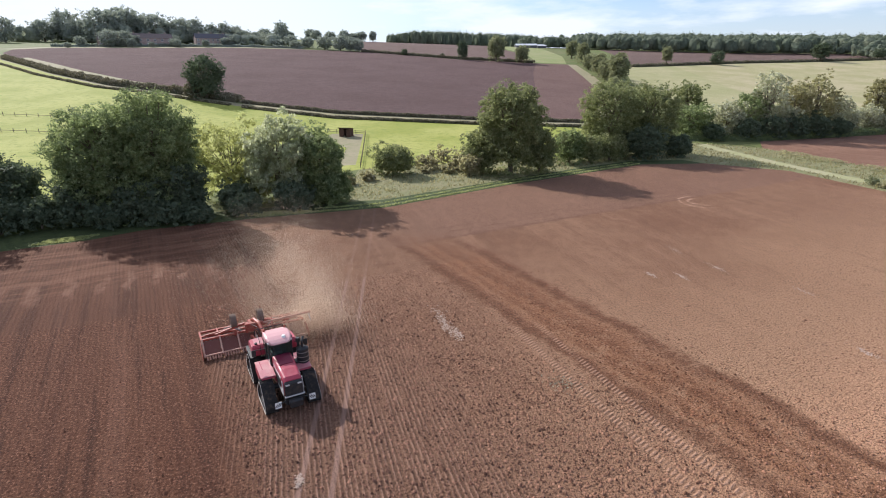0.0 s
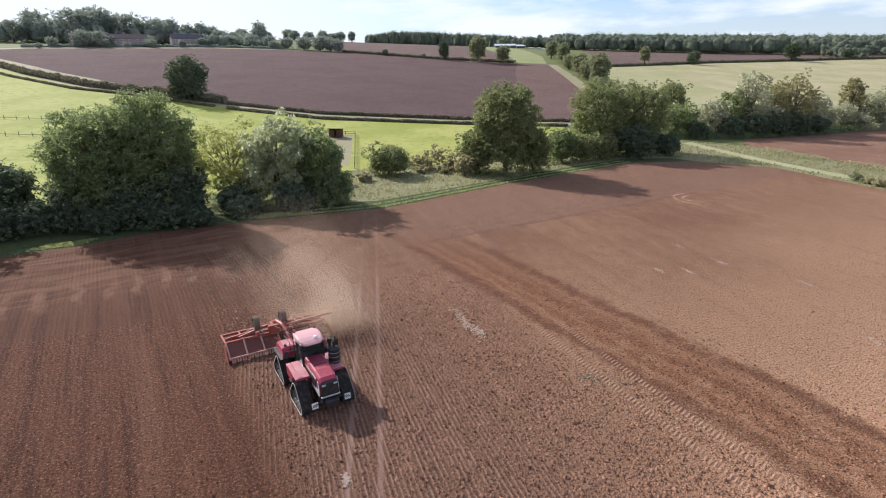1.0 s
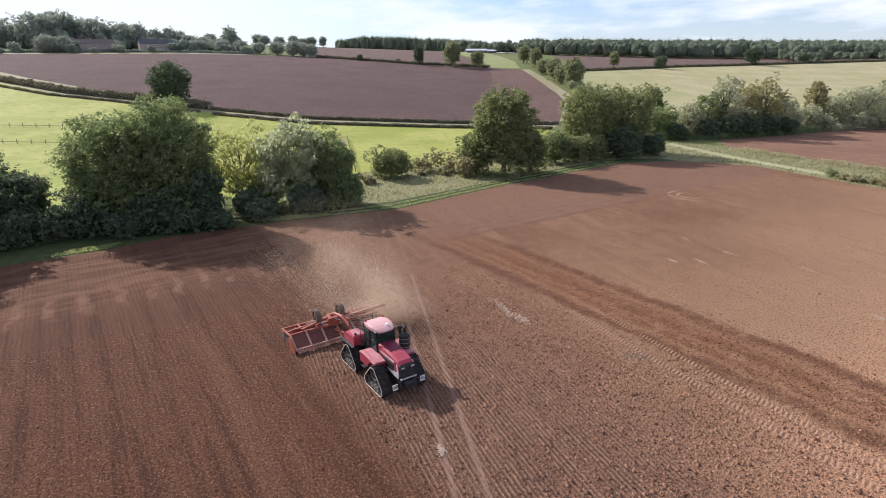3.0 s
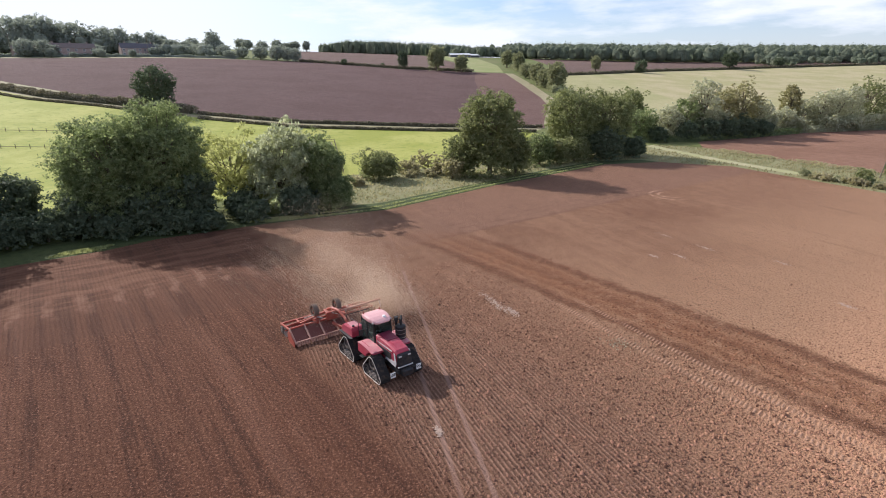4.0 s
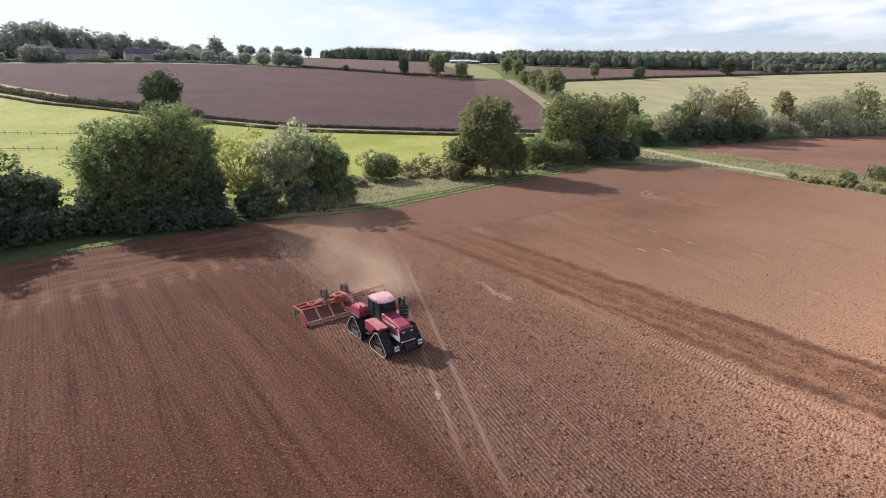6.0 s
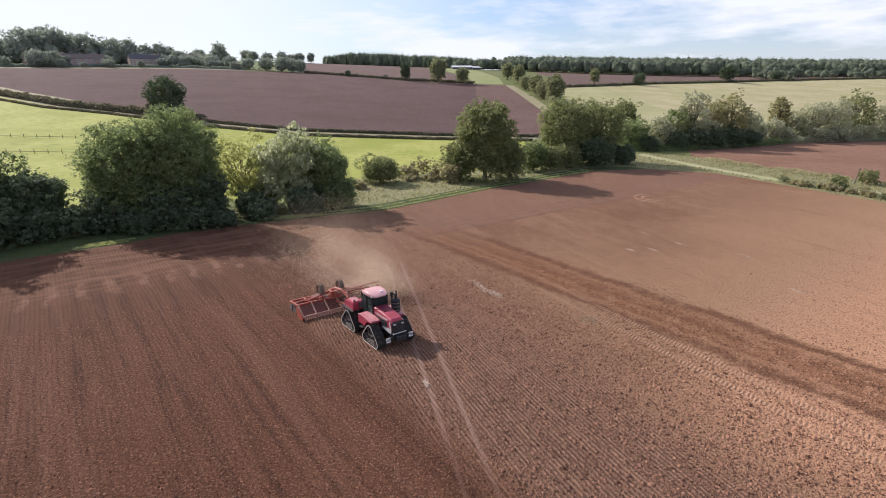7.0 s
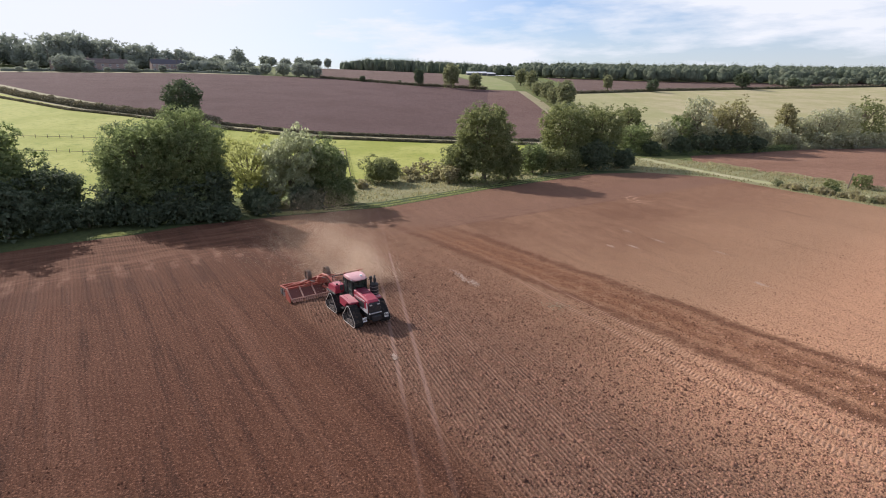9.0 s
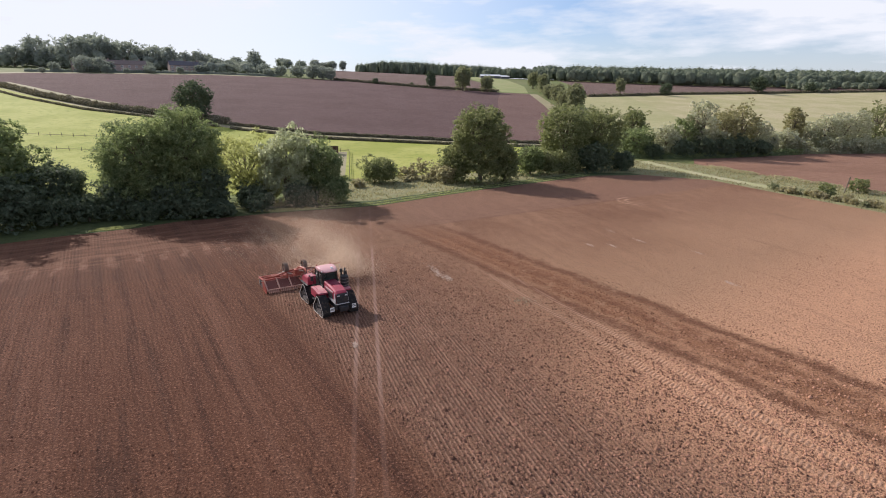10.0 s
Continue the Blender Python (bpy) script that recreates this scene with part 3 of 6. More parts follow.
TRACK = [(64.2, 138.8), (67.6, 141.5), (69.2, 128.0), (71.2, 113.5), (73.8, 101.5), (76.4, 91.5), (79.6, 84.0), (84.2, 77.3), (98.8, 49.0), (95.6, 48.0), (81.6, 75.6), (76.8, 82.6), (73.6, 90.4), (71.0, 100.5), (68.2, 112.8), (66.2, 127.0)]
HILL = [(-230.6,308.2), (-168.8,255.3), (-129.4,227.6), (-101.2,215.3), (-68.2,197.6), (-32.9,182.9), (10.2,178.8), (48.2,178.8), (50.6,188.2), (70.6,245.9), (76.5,276.5), (84.1,342.4), (91.3,416.5), (69.2,418.8), (8.2,434.1), (-65.9,483.5), (-117.6,491.8), (-170.6,488.2), (-230.6,449.4), (-276.5,420.0), (-282.4,384.7), (-261.2,347.1)]
LANE = [(50.6,178.8), (50.6,188.2), (70.6,245.9), (76.5,276.5), (84.1,342.4), (91.3,416.5), (97.1,415.3), (91.2,342.4), (82.9,276.5), (76.5,245.9), (58.8,194.1)]
HEDGE_BANK = [(-230.6,308.2), (-168.8,255.3), (-129.4,227.6), (-101.2,215.3), (-98.8,223.5), (-125.9,236.5), (-164.7,264.7), (-225.9,317.6)]
GARDEN_EDGE = [(-282.4,384.7), (-277.6,421.2), (-230.6,450.6), (-170.6,489.4), (-117.6,492.9), (-117.6,501.2), (-172.9,498.8), (-235.3,462.4), (-289.4,430.6), (-292.9,384.7)]
HEDGE_FOOT = [(-230.6, 305.0), (-168.8, 252.0), (-129.4, 224.0), (-101.2, 211.5), (-68.2, 194.0), (-68.2, 189.4), (-101.2, 208.2), (-129.4, 220.0), (-168.2, 248.2), (-228.2, 300.0)]
HEDGED_LANE = [(-68.2,189.4), (-32.9,174.7), (10.2,170.6), (42.4,170.6), (48.2,178.6), (10.2,178.4), (-32.9,182.4), (-68.2,197.1)]
STUBBLE_GREEN = [(82.4, 202.4), (94.1, 264.7), (105.9, 317.6), (117.6, 364.7), (132.9, 408.2), (172.0, 427.0), (160.0, 330.0), (150.0, 260.0), (150.0, 202.4)]
STUBBLE = [(82.4,202.4), (94.1,264.7), (105.9,317.6), (117.6,364.7), (132.9,408.2), (231.8,455.3), (384.7,498.8), (823.5,588.2), (823.5,223.5), (188.2,202.4)]
UPPER_EAST = [(136.5,414.1), (231.8,460.0), (384.7,503.5), (705.9,569.4), (705.9,658.8), (402.4,588.2), (265.9,600.0), (176.5,658.8), (152.9,494.1)]
UPPER_MID = [(-67.1,489.4), (8.2,440.0), (61.2,423.5), (70.6,517.6), (58.8,630.6), (51.8,811.8), (-70.6,894.1), (-103.5,749.4), (-88.2,588.2)]
LEY = [(70.6,424.7), (91.8,423.5), (103.5,494.1), (108.2,611.8), (94.1,729.4), (61.2,658.8), (75.3,517.6)]
PASTURE = [(-270.6,270.6), (-228.2,300.0), (-168.2,248.2), (-129.4,220.0), (-101.2,208.2), (-68.2,189.4), (-32.9,174.1), (10.2,170.6), (40.0,170.6), (47.1,136.5), (30.6,121.2), (0.0,114.1), (-16.5,108.2), (-35.3,91.8), (-58.8,82.4), (-88.2,72.9), (-129.4,58.8), (-352.9,70.6), (-352.9,235.3)]
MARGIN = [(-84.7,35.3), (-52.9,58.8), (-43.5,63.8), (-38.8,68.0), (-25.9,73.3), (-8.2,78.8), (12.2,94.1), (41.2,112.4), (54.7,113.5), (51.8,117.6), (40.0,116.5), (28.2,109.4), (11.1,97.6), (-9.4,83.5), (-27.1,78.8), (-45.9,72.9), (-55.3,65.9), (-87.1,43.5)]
VERGE = [(-16.5,82.4), (-9.4,83.5), (11.1,97.6), (28.2,109.4), (40.0,116.5), (51.8,117.6), (54.7,113.5), (67.1,104.7), (71.4,86.2), (75.9,69.4), (84.7,35.3), (117.6,23.5), (129.4,35.3), (91.8,84.7), (86.1,105.3), (78.6,134.7), (58.8,147.1), (30.6,121.2), (0.0,114.1), (-16.5,108.2)]
REGIONS = [
    ("field", FIELD, M_FIELD, "bare red-brown soil of the worked near field", "field"),
    ("side_field", SIDE_FIELD, M_RIGHT, "bare red soil of the field beyond the track", "field"),
    ("track", TRACK, M_TRACK, "pale dusty farm track between the fields", "track"),
    ("hedge_bank", HEDGE_BANK, M_LANE, "pale dry grass bank above the hill hedge", "bank"),
    ("hedge_foot", HEDGE_FOOT, M_LANE, "pale dry grass strip at the foot of the hedge", "grass strip"),
    ("hedged_lane", HEDGED_LANE, M_LANE, "pale lane between two low hedges", "lane"),
    ("garden_edge", GARDEN_EDGE, M_LANE, "pale dry grass strip below the gardens", "grass strip"),
    ("hill_field_east", HILL_EAST, M_HILL_EAST, "drier brown end of the ploughed hillside", "field"),
    ("paddock", PADDOCK, M_LANE, "trampled pale ground round the field shelter", "paddock"),
    ("hill_field", HILL, M_HILL, "dark purple-brown ploughed field on the hillside", "field"),
    ("grass_lane", LANE, M_LANE, "pale grass strip along the ploughed hill", "grass strip"),
    ("stubble_field_edge", STUBBLE_GREEN, M_STUBBLE_GREEN, "pale green weedy end of the stubble field", "field"),
    ("stubble_field", STUBBLE, M_STUBBLE, "pale yellow-green stubble field", "field"),
    ("upper_field_east", UPPER_EAST, M_UPPER, "distant brown ploughed field below the woods", "field"),
    ("upper_field", UPPER_MID, M_UPPER, "distant brown ploughed field on the hilltop", "field"),
    ("ley_field", LEY, M_STRIP, "distant pale green grass field", "field"),
    ("margin", MARGIN, M_MARGIN_SHADED, "strip of short green grass along the field edge", "grass margin"),
    ("verge", VERGE, M_VERGE, "rough dry grass verge under the hedgerow", "verge"),
    ("pasture", PASTURE, M_PASTURE, "bright yellow-green grazed pasture", "pasture"),
]


def steps(*runs):
    out = []
    for a, b, d in runs:
        out += list(np.arange(a, b, d))
    return np.array(out + [runs[-1][1]], float)


def build_ground():
    xs = steps((-4000, -700, 300), (-700, -300, 40), (-300, -100, 14), (-100, 100, 7), (100, 460, 14), (460, 900, 40), (900, 4000, 300))
    ys = steps((-600, -60, 60), (-60, 130, 8), (130, 560, 11), (560, 1200, 40), (1200, 4200, 300))
    bm = B()
    rows = [[bm.verts.new((x, y, 0)) for x in xs] for y in ys]
    for r, s in zip(rows, rows[1:]):
        for i in range(len(xs) - 1):
            bm.faces.new((r[i], r[i + 1], s[i + 1], s[i]))
    for _, poly, *_rest in REGIONS:
        for (ax, ay), (bx, by) in zip(poly, poly[1:] + poly[:1]):
            lo_x, hi_x, lo_y, hi_y = min(ax, bx) - 0.1, max(ax, bx) + 0.1, min(ay, by) - 0.1, max(ay, by) + 0.1
            near = []
            for f in bm.faces:
                vx, vy = [v.co.x for v in f.verts], [v.co.y for v in f.verts]
                if max(vx) > lo_x and min(vx) < hi_x and max(vy) > lo_y and min(vy) < hi_y:
                    near.append(f)
            geom = near + list({e for f in near for e in f.edges}) + list({v for f in near for v in f.verts})
            bmesh.ops.bisect_plane(bm, geom=geom, dist=0.01, plane_co=(ax, ay, 0), plane_no=(by - ay, ax - bx, 0))
    bmesh.ops.triangulate(bm, faces=[f for f in bm.faces if len(f.verts) > 4])
    zs = terrain([v.co.x for v in bm.verts], [v.co.y for v in bm.verts])
    for v, z in zip(bm.verts, zs):
        v.co.z = z
    groups = {}
    for f in bm.faces:
        c = f.calc_center_median()
        key = next((i for i, r in enumerate(REGIONS) if inside(r[1], c.x, c.y)), -1)
        groups.setdefault(key, []).append([v.co[:] for v in f.verts])
    bm.free()
    for key, faces in groups.items():
        name, material, label, cat = ("ground", M_GROUND, "rough green and tan farmland reaching the horizon", "ground") if key < 0 else (REGIONS[key][0], REGIONS[key][2], REGIONS[key][3], REGIONS[key][4])
        index, verts, polys = {}, [], []
        for f in faces:
            ids = []
            for p in f:
                k = (round(p[0], 3), round(p[1], 3))
                if k not in index:
                    index[k] = len(verts)
                    verts.append(p)
                ids.append(index[k])
            polys.append(ids)
        me = bpy.data.meshes.new(name)
        me.from_pydata(verts, [], polys)
        me.polygons.foreach_set("use_smooth", [True] * len(polys))
        me.materials.append(material)
        tagged(new(name, me), label, cat, kind="structure")


build_ground()


# ---- foliage ----
def leaves_mesh(name, centres, size, rng, up=0.0, long=1.0, facing=None):
    """One bent leaf or leaf spray at each centre, turned at random."""
    n = len(centres)
    a = rng.normal(size=(n, 3))
    a[:, 2] += up * 2.5
    a /= np.linalg.norm(a, axis=1)[:, None]
    if facing is not None:                   # leaves lie like shingles on their lobe
        a -= facing * np.sum(a * facing, 1)[:, None] * 0.85
        a /= np.linalg.norm(a, axis=1)[:, None] + 1e-9
        b = np.cross(a, facing + rng.normal(size=(n, 3)) * 0.25)
    else:
        b = np.cross(a, rng.normal(size=(n, 3)))
    b /= np.linalg.norm(b, axis=1)[:, None] + 1e-9
    s = (size * rng.uniform(0.55, 1.35, n))[:, None]
    verts = np.empty((n, 4, 3), np.float32)
    verts[:, 0], verts[:, 2] = centres - a * s * 0.5 * long, centres + a * s * 0.5 * long
    verts[:, 1], verts[:, 3] = centres - b * s * 0.36, centres + b * s * 0.36
    return mesh_of(name, verts.reshape(-1, 3), np.arange(n * 4).reshape(n, 4))


def sphere_dirs(n, rng):
    d = rng.normal(size=(n, 3))
    return d / np.linalg.norm(d, axis=1)[:, None]


def crown_points(h, r, n, rng, low=0.08, lumps=20, lump=0.40, squash=1.0, spray=0.055, rough=1.0, reach=0.70):
    """Leaf places of a crown: bunches on lobes that sit over an egg-shaped heart."""
    cz, rz = h * (0.5 + low / 2), h * (0.5 - low / 2)
    k = np.arange(lumps) + 0.5
    dz, turn = 1 - 2 * k / lumps, k * 2.39996 + rng.uniform(0, 6.28)
    d = np.stack([np.cos(turn) * np.sqrt(1 - dz * dz), np.sin(turn) * np.sqrt(1 - dz * dz), dz], 1) + rng.normal(size=(lumps, 3)) * 0.13
    z = np.clip(d[:, 2], 0, 0.97)            # broad-shouldered tops
    d[:, :2] *= ((1 - z ** 2.3) ** (1 / 2.3) / np.sqrt(1 - z * z))[:, None]
    if rough < 0.2:                          # an even dome: no lobe stands out of it
        q = np.linalg.norm(d[:, :2], axis=1) ** 2.2 + np.abs(d[:, 2]) ** 2.2
        d /= np.maximum(q, 0.3)[:, None] ** (1 / 2.2)
    skirt = d[:, 2] < 0                      # the lower crown hangs wide, down to the ground
    if low < 0.1:
        d[skirt, :2] *= (0.88 / (np.linalg.norm(d[skirt, :2], axis=1) + 1e-6))[:, None]
    lobes = d * (r * reach, r * reach * squash, rz * reach) * rng.uniform(1.02 - 0.26 * rough, 1.02 + 0.08 * rough, lumps)[:, None] + (0, 0, cz)
    rad = lump * min(r, rz * 1.1) * rng.uniform(0.6, 1.25, lumps)
    bunches = max(8, n // 14)
    pick = rng.integers(0, lumps, bunches)
    out = sphere_dirs(bunches, rng)
    out[:, 2] += 0.25
    pts = lobes[pick] + out * (rad[pick] * rng.uniform(0.62, 1.0, bunches) ** 0.6)[:, None] * (1, 1, 0.85)
    fill = int(bunches * 0.20)
    pts[:fill] = sphere_dirs(fill, rng) * (r * 0.80, r * 0.80 * squash, rz * 0.82) * rng.uniform(0.3, 1, fill)[:, None] ** 0.5 + (0, 0, cz)
    if low < 0.1:                            # leaves inside the skirt
        k = int(bunches * 0.14)
        a, q = rng.uniform(0, 6.28, k), r * 0.85 * rng.random(k) ** 0.4
        pts[fill:fill + k] = np.stack([np.cos(a) * q, np.sin(a) * q * squash, cz * rng.random(k) * 0.9], 1)
        out[fill:fill + k] = np.stack([np.cos(a), np.sin(a), a * 0 + 0.2], 1)
    sig = min(spray * max(r, 2.0), 0.22 if spray < 0.08 else 0.6)
    reps = n // bunches
    c = np.repeat(pts, reps, 0)
    c = c + rng.normal(size=c.shape) * (sig, sig, sig * 0.65)
    c[:, 2] = np.maximum(c[:, 2], 0.12 + 0.2 * rng.random(len(c)))
    face = np.repeat(out, reps, 0) + rng.normal(size=c.shape) * 0.55 + (0, 0, 0.35)
    return c, lobes, face / np.linalg.norm(face, axis=1)[:, None]


def tube_path(bm, pts, radii, n=6):
    rings = []
    for i, (p, r) in enumerate(zip(pts, radii)):
        d = (Vector(pts[min(i + 1, len(pts) - 1)]) - Vector(pts[max(i - 1, 0)])).normalized()
        q = d.to_track_quat("Z", "Y")
        rings.append([Vector(p) + q @ Vector((math.cos(2 * math.pi * k / n) * r, math.sin(2 * math.pi * k / n) * r, 0)) for k in range(n)])
    loft(bm, rings)


def trunk_mesh(h, lobes, r, rng, n_limbs=14):
    bm = B()
    top = h * 0.62
    wob = rng.normal(size=2) * 0.03 * h
    stem = [(0, 0, -0.3), (wob[0] * 0.2, wob[1] * 0.2, top * 0.25), (wob[0] * 0.6, wob[1] * 0.6, top * 0.6), (wob[0], wob[1], top)]
    tube_path(bm, stem, [r * 1.25, r * 0.95, r * 0.7, r * 0.3], 8)
    for k in range(min(n_limbs, len(lobes))):
        t = rng.uniform(0.25, 0.9)
        z = top * t
        a = np.array((wob[0] * t, wob[1] * t, z))
        b = np.array(lobes[k])
        mid = a * 0.5 + b * 0.5 + (0, 0, 0.06 * h)
        lr = r * (0.75 - 0.5 * t)
        tube_path(bm, [tuple(a), tuple(mid), tuple(b * 0.97)], [lr, lr * 0.6, lr * 0.2], 5)
    return bm


TREES_SEED = [100]


def core_points(h, r, n, rng, low=0.08, squash=1.0):
    """Larger sprays deep in the crown, which close it."""
    d = sphere_dirs(n, rng)
    cz, rz = h * (0.5 + low / 2), h * (0.5 - low / 2)
    c = d * (r * 0.77, r * 0.77 * squash, rz * 0.80) * rng.uniform(0.7, 1.0, n)[:, None] + (0, 0, cz * 0.97)
    c[:, 2] = np.maximum(c[:, 2], 0.3)
    return c


def crown_gaps(p, h, r):
    """Slots through the upper crown where limbs and daylight show."""
    band = (np.abs(p[:, 2] / h - 0.66) < 0.13) & (np.abs(p[:, 0] - 0.05 * r) < 0.42 * r)
    return band & (np.sin(p[:, 0] * 2.3 + 0.9) * np.sin(p[:, 2] * 1.9 + p[:, 0] * 0.6) > 0.34)


def tree(x, y, h, r, n, size, material, label, name="tree", category="tree", group="", low=0.08, lumps=20, lump=0.40, squash=1.0, trunk=None, up=0.0, long=1.0, core=True, open_top=False, rough=1.0, reach=0.70):
    TREES_SEED[0] += 1
    rng = np.random.default_rng(TREES_SEED[0])
    n, size = int(n * 0.86), size * 1.07
    ob = thing(name, Matrix.Translation(on(x, y)), label, category, group)
    pts, lobes, face = crown_points(h, r, n, rng, low, lumps, lump, squash, 0.055, rough, reach)
    part("trunk", trunk_mesh(h, lobes, trunk or 0.022 * h + 0.05, rng, 30 if open_top else 14), M_BARK, ob)
    if open_top:                             # gaps between the upper limbs
        gap = crown_gaps(pts, h, r)
        pts, face = pts[~gap], face[~gap]
    part("crown", leaves_mesh("crown", pts, size, rng, up, long, face), material, ob)
    if core:                                 # shaded leaves deep inside, which close the crown
        inner = core_points(h, r, n // 6, rng, low, squash)
        if open_top:
            inner = inner[~crown_gaps(inner, h, r)]
        part("inner_leaves", leaves_mesh("inner_leaves", inner, size * 1.8, rng, 0, 1.0, sphere_dirs(len(inner), rng)), material, ob)
    return ob


# ---- hedgerow trees along the near field ----
# low plants in L_SHADE carry the trees' shade in their leaf colour
tree(-45.6, 75.2, 16.0, 8.1, 60000, 0.26, L_DARK, "large spreading dark green tree at the field edge", low=0.05, lumps=120, lump=0.19, open_top=True, rough=0.14, reach=0.80)
tree(-39.6, 75.2, 17.9, 6.8, 50000, 0.26, L_DARK, "broad dark green tree in the hedgerow", low=0.05, lumps=96, lump=0.20, rough=0.14, reach=0.80)
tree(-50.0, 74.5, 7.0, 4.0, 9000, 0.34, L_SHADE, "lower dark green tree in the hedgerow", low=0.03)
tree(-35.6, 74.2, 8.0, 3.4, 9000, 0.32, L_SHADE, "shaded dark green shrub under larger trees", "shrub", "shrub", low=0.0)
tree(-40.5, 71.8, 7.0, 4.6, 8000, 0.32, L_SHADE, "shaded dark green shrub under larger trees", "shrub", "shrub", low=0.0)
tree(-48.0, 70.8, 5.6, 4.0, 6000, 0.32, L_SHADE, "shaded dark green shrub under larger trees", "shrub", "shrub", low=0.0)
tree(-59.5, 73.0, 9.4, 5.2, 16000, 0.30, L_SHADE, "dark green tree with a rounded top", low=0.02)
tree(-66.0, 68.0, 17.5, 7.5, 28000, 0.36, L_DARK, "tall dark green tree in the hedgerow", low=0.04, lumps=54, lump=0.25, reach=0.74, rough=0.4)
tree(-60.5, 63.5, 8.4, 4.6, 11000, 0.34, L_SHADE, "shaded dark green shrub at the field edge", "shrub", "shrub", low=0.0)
tree(-75.0, 60.0, 13.0, 7.5, 11000, 0.42, L_DARK, "dark green tree in the hedgerow", low=0.03)
tree(-86.0, 50.0, 13.0, 8.0, 9000, 0.46, L_DARK, "dark green tree in the hedgerow", low=0.03)
tree(-33.0, 85.0, 12.8, 6.6, 20000, 0.20, L_YELLOW, "open yellow-green willow with visible limbs", low=0.06, lumps=34, lump=0.25, up=0.5, long=2.0, core=False, trunk=0.20, open_top=True)
tree(-29.0, 82.5, 6.0, 3.6, 5000, 0.27, L_YELLOW, "low yellow-green willow shrub", "shrub", "shrub", low=0.02, lump=0.36, long=1.5, core=False)
tree(-24.6, 81.8, 13.8, 6.0, 26000, 0.24, L_WILLOW, "pale grey-green willow with a feathery top", low=0.05, lumps=30, lump=0.31, up=0.6, long=2.2, core=False)
tree(-18.8, 83.0, 12.0, 4.6, 18000, 0.30, L_DARK, "dark green tree with a pale leafy crest", low=0.02, lumps=24)
tree(-22.0, 78.4, 4.4, 3.2, 6000, 0.30, L_SHADE, "shaded dark green shrub at the field edge", "shrub", "shrub", low=0.0)
tree(-30.0, 78.0, 4.4, 3.2, 5000, 0.30, L_SHADE, "shaded dark green shrub at the field edge", "shrub", "shrub", low=0.0)
tree(-16.6, 81.6, 5.2, 3.6, 7000, 0.28, L_DARK, "dark rounded shrub at the field edge", "shrub", "shrub", low=0.0)
tree(-9.3, 103.5, 6.0, 4.6, 9000, 0.30, L_OAK, "rounded green thorn bush beside the pasture", "bush", "bush", low=0.0, lumps=16)
tree(13.0, 103.5, 17.6, 7.1, 40000, 0.30, L_OAK, "tall rounded oak with dense olive foliage", low=0.03, lumps=90, lump=0.21, rough=0.18, reach=0.79)
tree(7.6, 104.5, 9.5, 4.2, 8000, 0.34, L_OAK, "lower olive-green tree beside the oak", low=0.0)
tree(18.6, 104.5, 9.0, 4.0, 8000, 0.34, L_OAK, "lower olive-green tree beside the oak", low=0.0)
tree(5.2, 102.5, 4.2, 2.6, 3500, 0.28, L_SCRUB, "pale dry shrub under the oak", "shrub", "shrub", low=0.0)
tree(26.5, 114.0, 7.6, 4.0, 8000, 0.32, L_DARK, "dark green shrub between two oaks", "shrub", "shrub", low=0.0)
tree(31.0, 115.5, 6.2, 3.4, 6000, 0.32, L_OAK, "olive green shrub between two oaks", "shrub", "shrub", low=0.0)
tree(37.5, 124.5, 17.3, 7.6, 29000, 0.30, L_OAK, "tall rounded oak with dense olive foliage", low=0.03, lumps=84, lump=0.21, rough=0.18, reach=0.79)
tree(47.5, 127.0, 16.4, 7.2, 27000, 0.30, L_OAK, "tall olive-green oak at the field corner", low=0.03, lumps=80, lump=0.22, rough=0.19, reach=0.79)
tree(44.0, 119.5, 7.4, 5.4, 9000, 0.34, L_SHADE, "shaded dark green shrub below the oak", "shrub", "shrub", low=0.0)
tree(36.0, 118.0, 6.0, 4.4, 7000, 0.34, L_OAK, "olive green shrub below the oak", "shrub", "shrub", low=0.0)
tree(52.5, 122.0, 5.0, 3.6, 5000, 0.34, L_SHADE, "shaded dark green shrub at the track", "shrub", "shrub", low=0.0)

# foot shrubs take the shade-toned leaf colour to keep the hedge base dark
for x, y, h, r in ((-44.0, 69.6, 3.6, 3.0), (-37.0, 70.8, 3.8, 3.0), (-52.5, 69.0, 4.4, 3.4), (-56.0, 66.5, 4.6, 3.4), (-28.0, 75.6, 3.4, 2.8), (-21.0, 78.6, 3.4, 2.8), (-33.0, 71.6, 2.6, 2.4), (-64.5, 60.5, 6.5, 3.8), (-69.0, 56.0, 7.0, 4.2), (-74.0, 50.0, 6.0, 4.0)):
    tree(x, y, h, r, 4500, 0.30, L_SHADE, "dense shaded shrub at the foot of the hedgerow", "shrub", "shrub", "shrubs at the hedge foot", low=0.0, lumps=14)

# willows beyond the side field
WILLOWS = [  # x, y, height, radius, leaves
    (68, 152, 8.0, 5.5, L_DARK), (76, 174, 13.6, 4.6, L_OAK), (78, 153, 8.6, 5.0, L_GREY), (86, 157, 11.0, 5.0, L_DARK), (90.5, 156, 16.2, 5.4, L_GREY),
    (96, 158, 8.0, 4.5, L_GREY), (101, 161, 13.4, 4.8, L_BROWN), (108, 163, 15.2, 6.0, L_BROWN), (115, 165, 10.2, 5.0, L_GREY), (122, 169, 6.6, 4.4, L_GREY)]
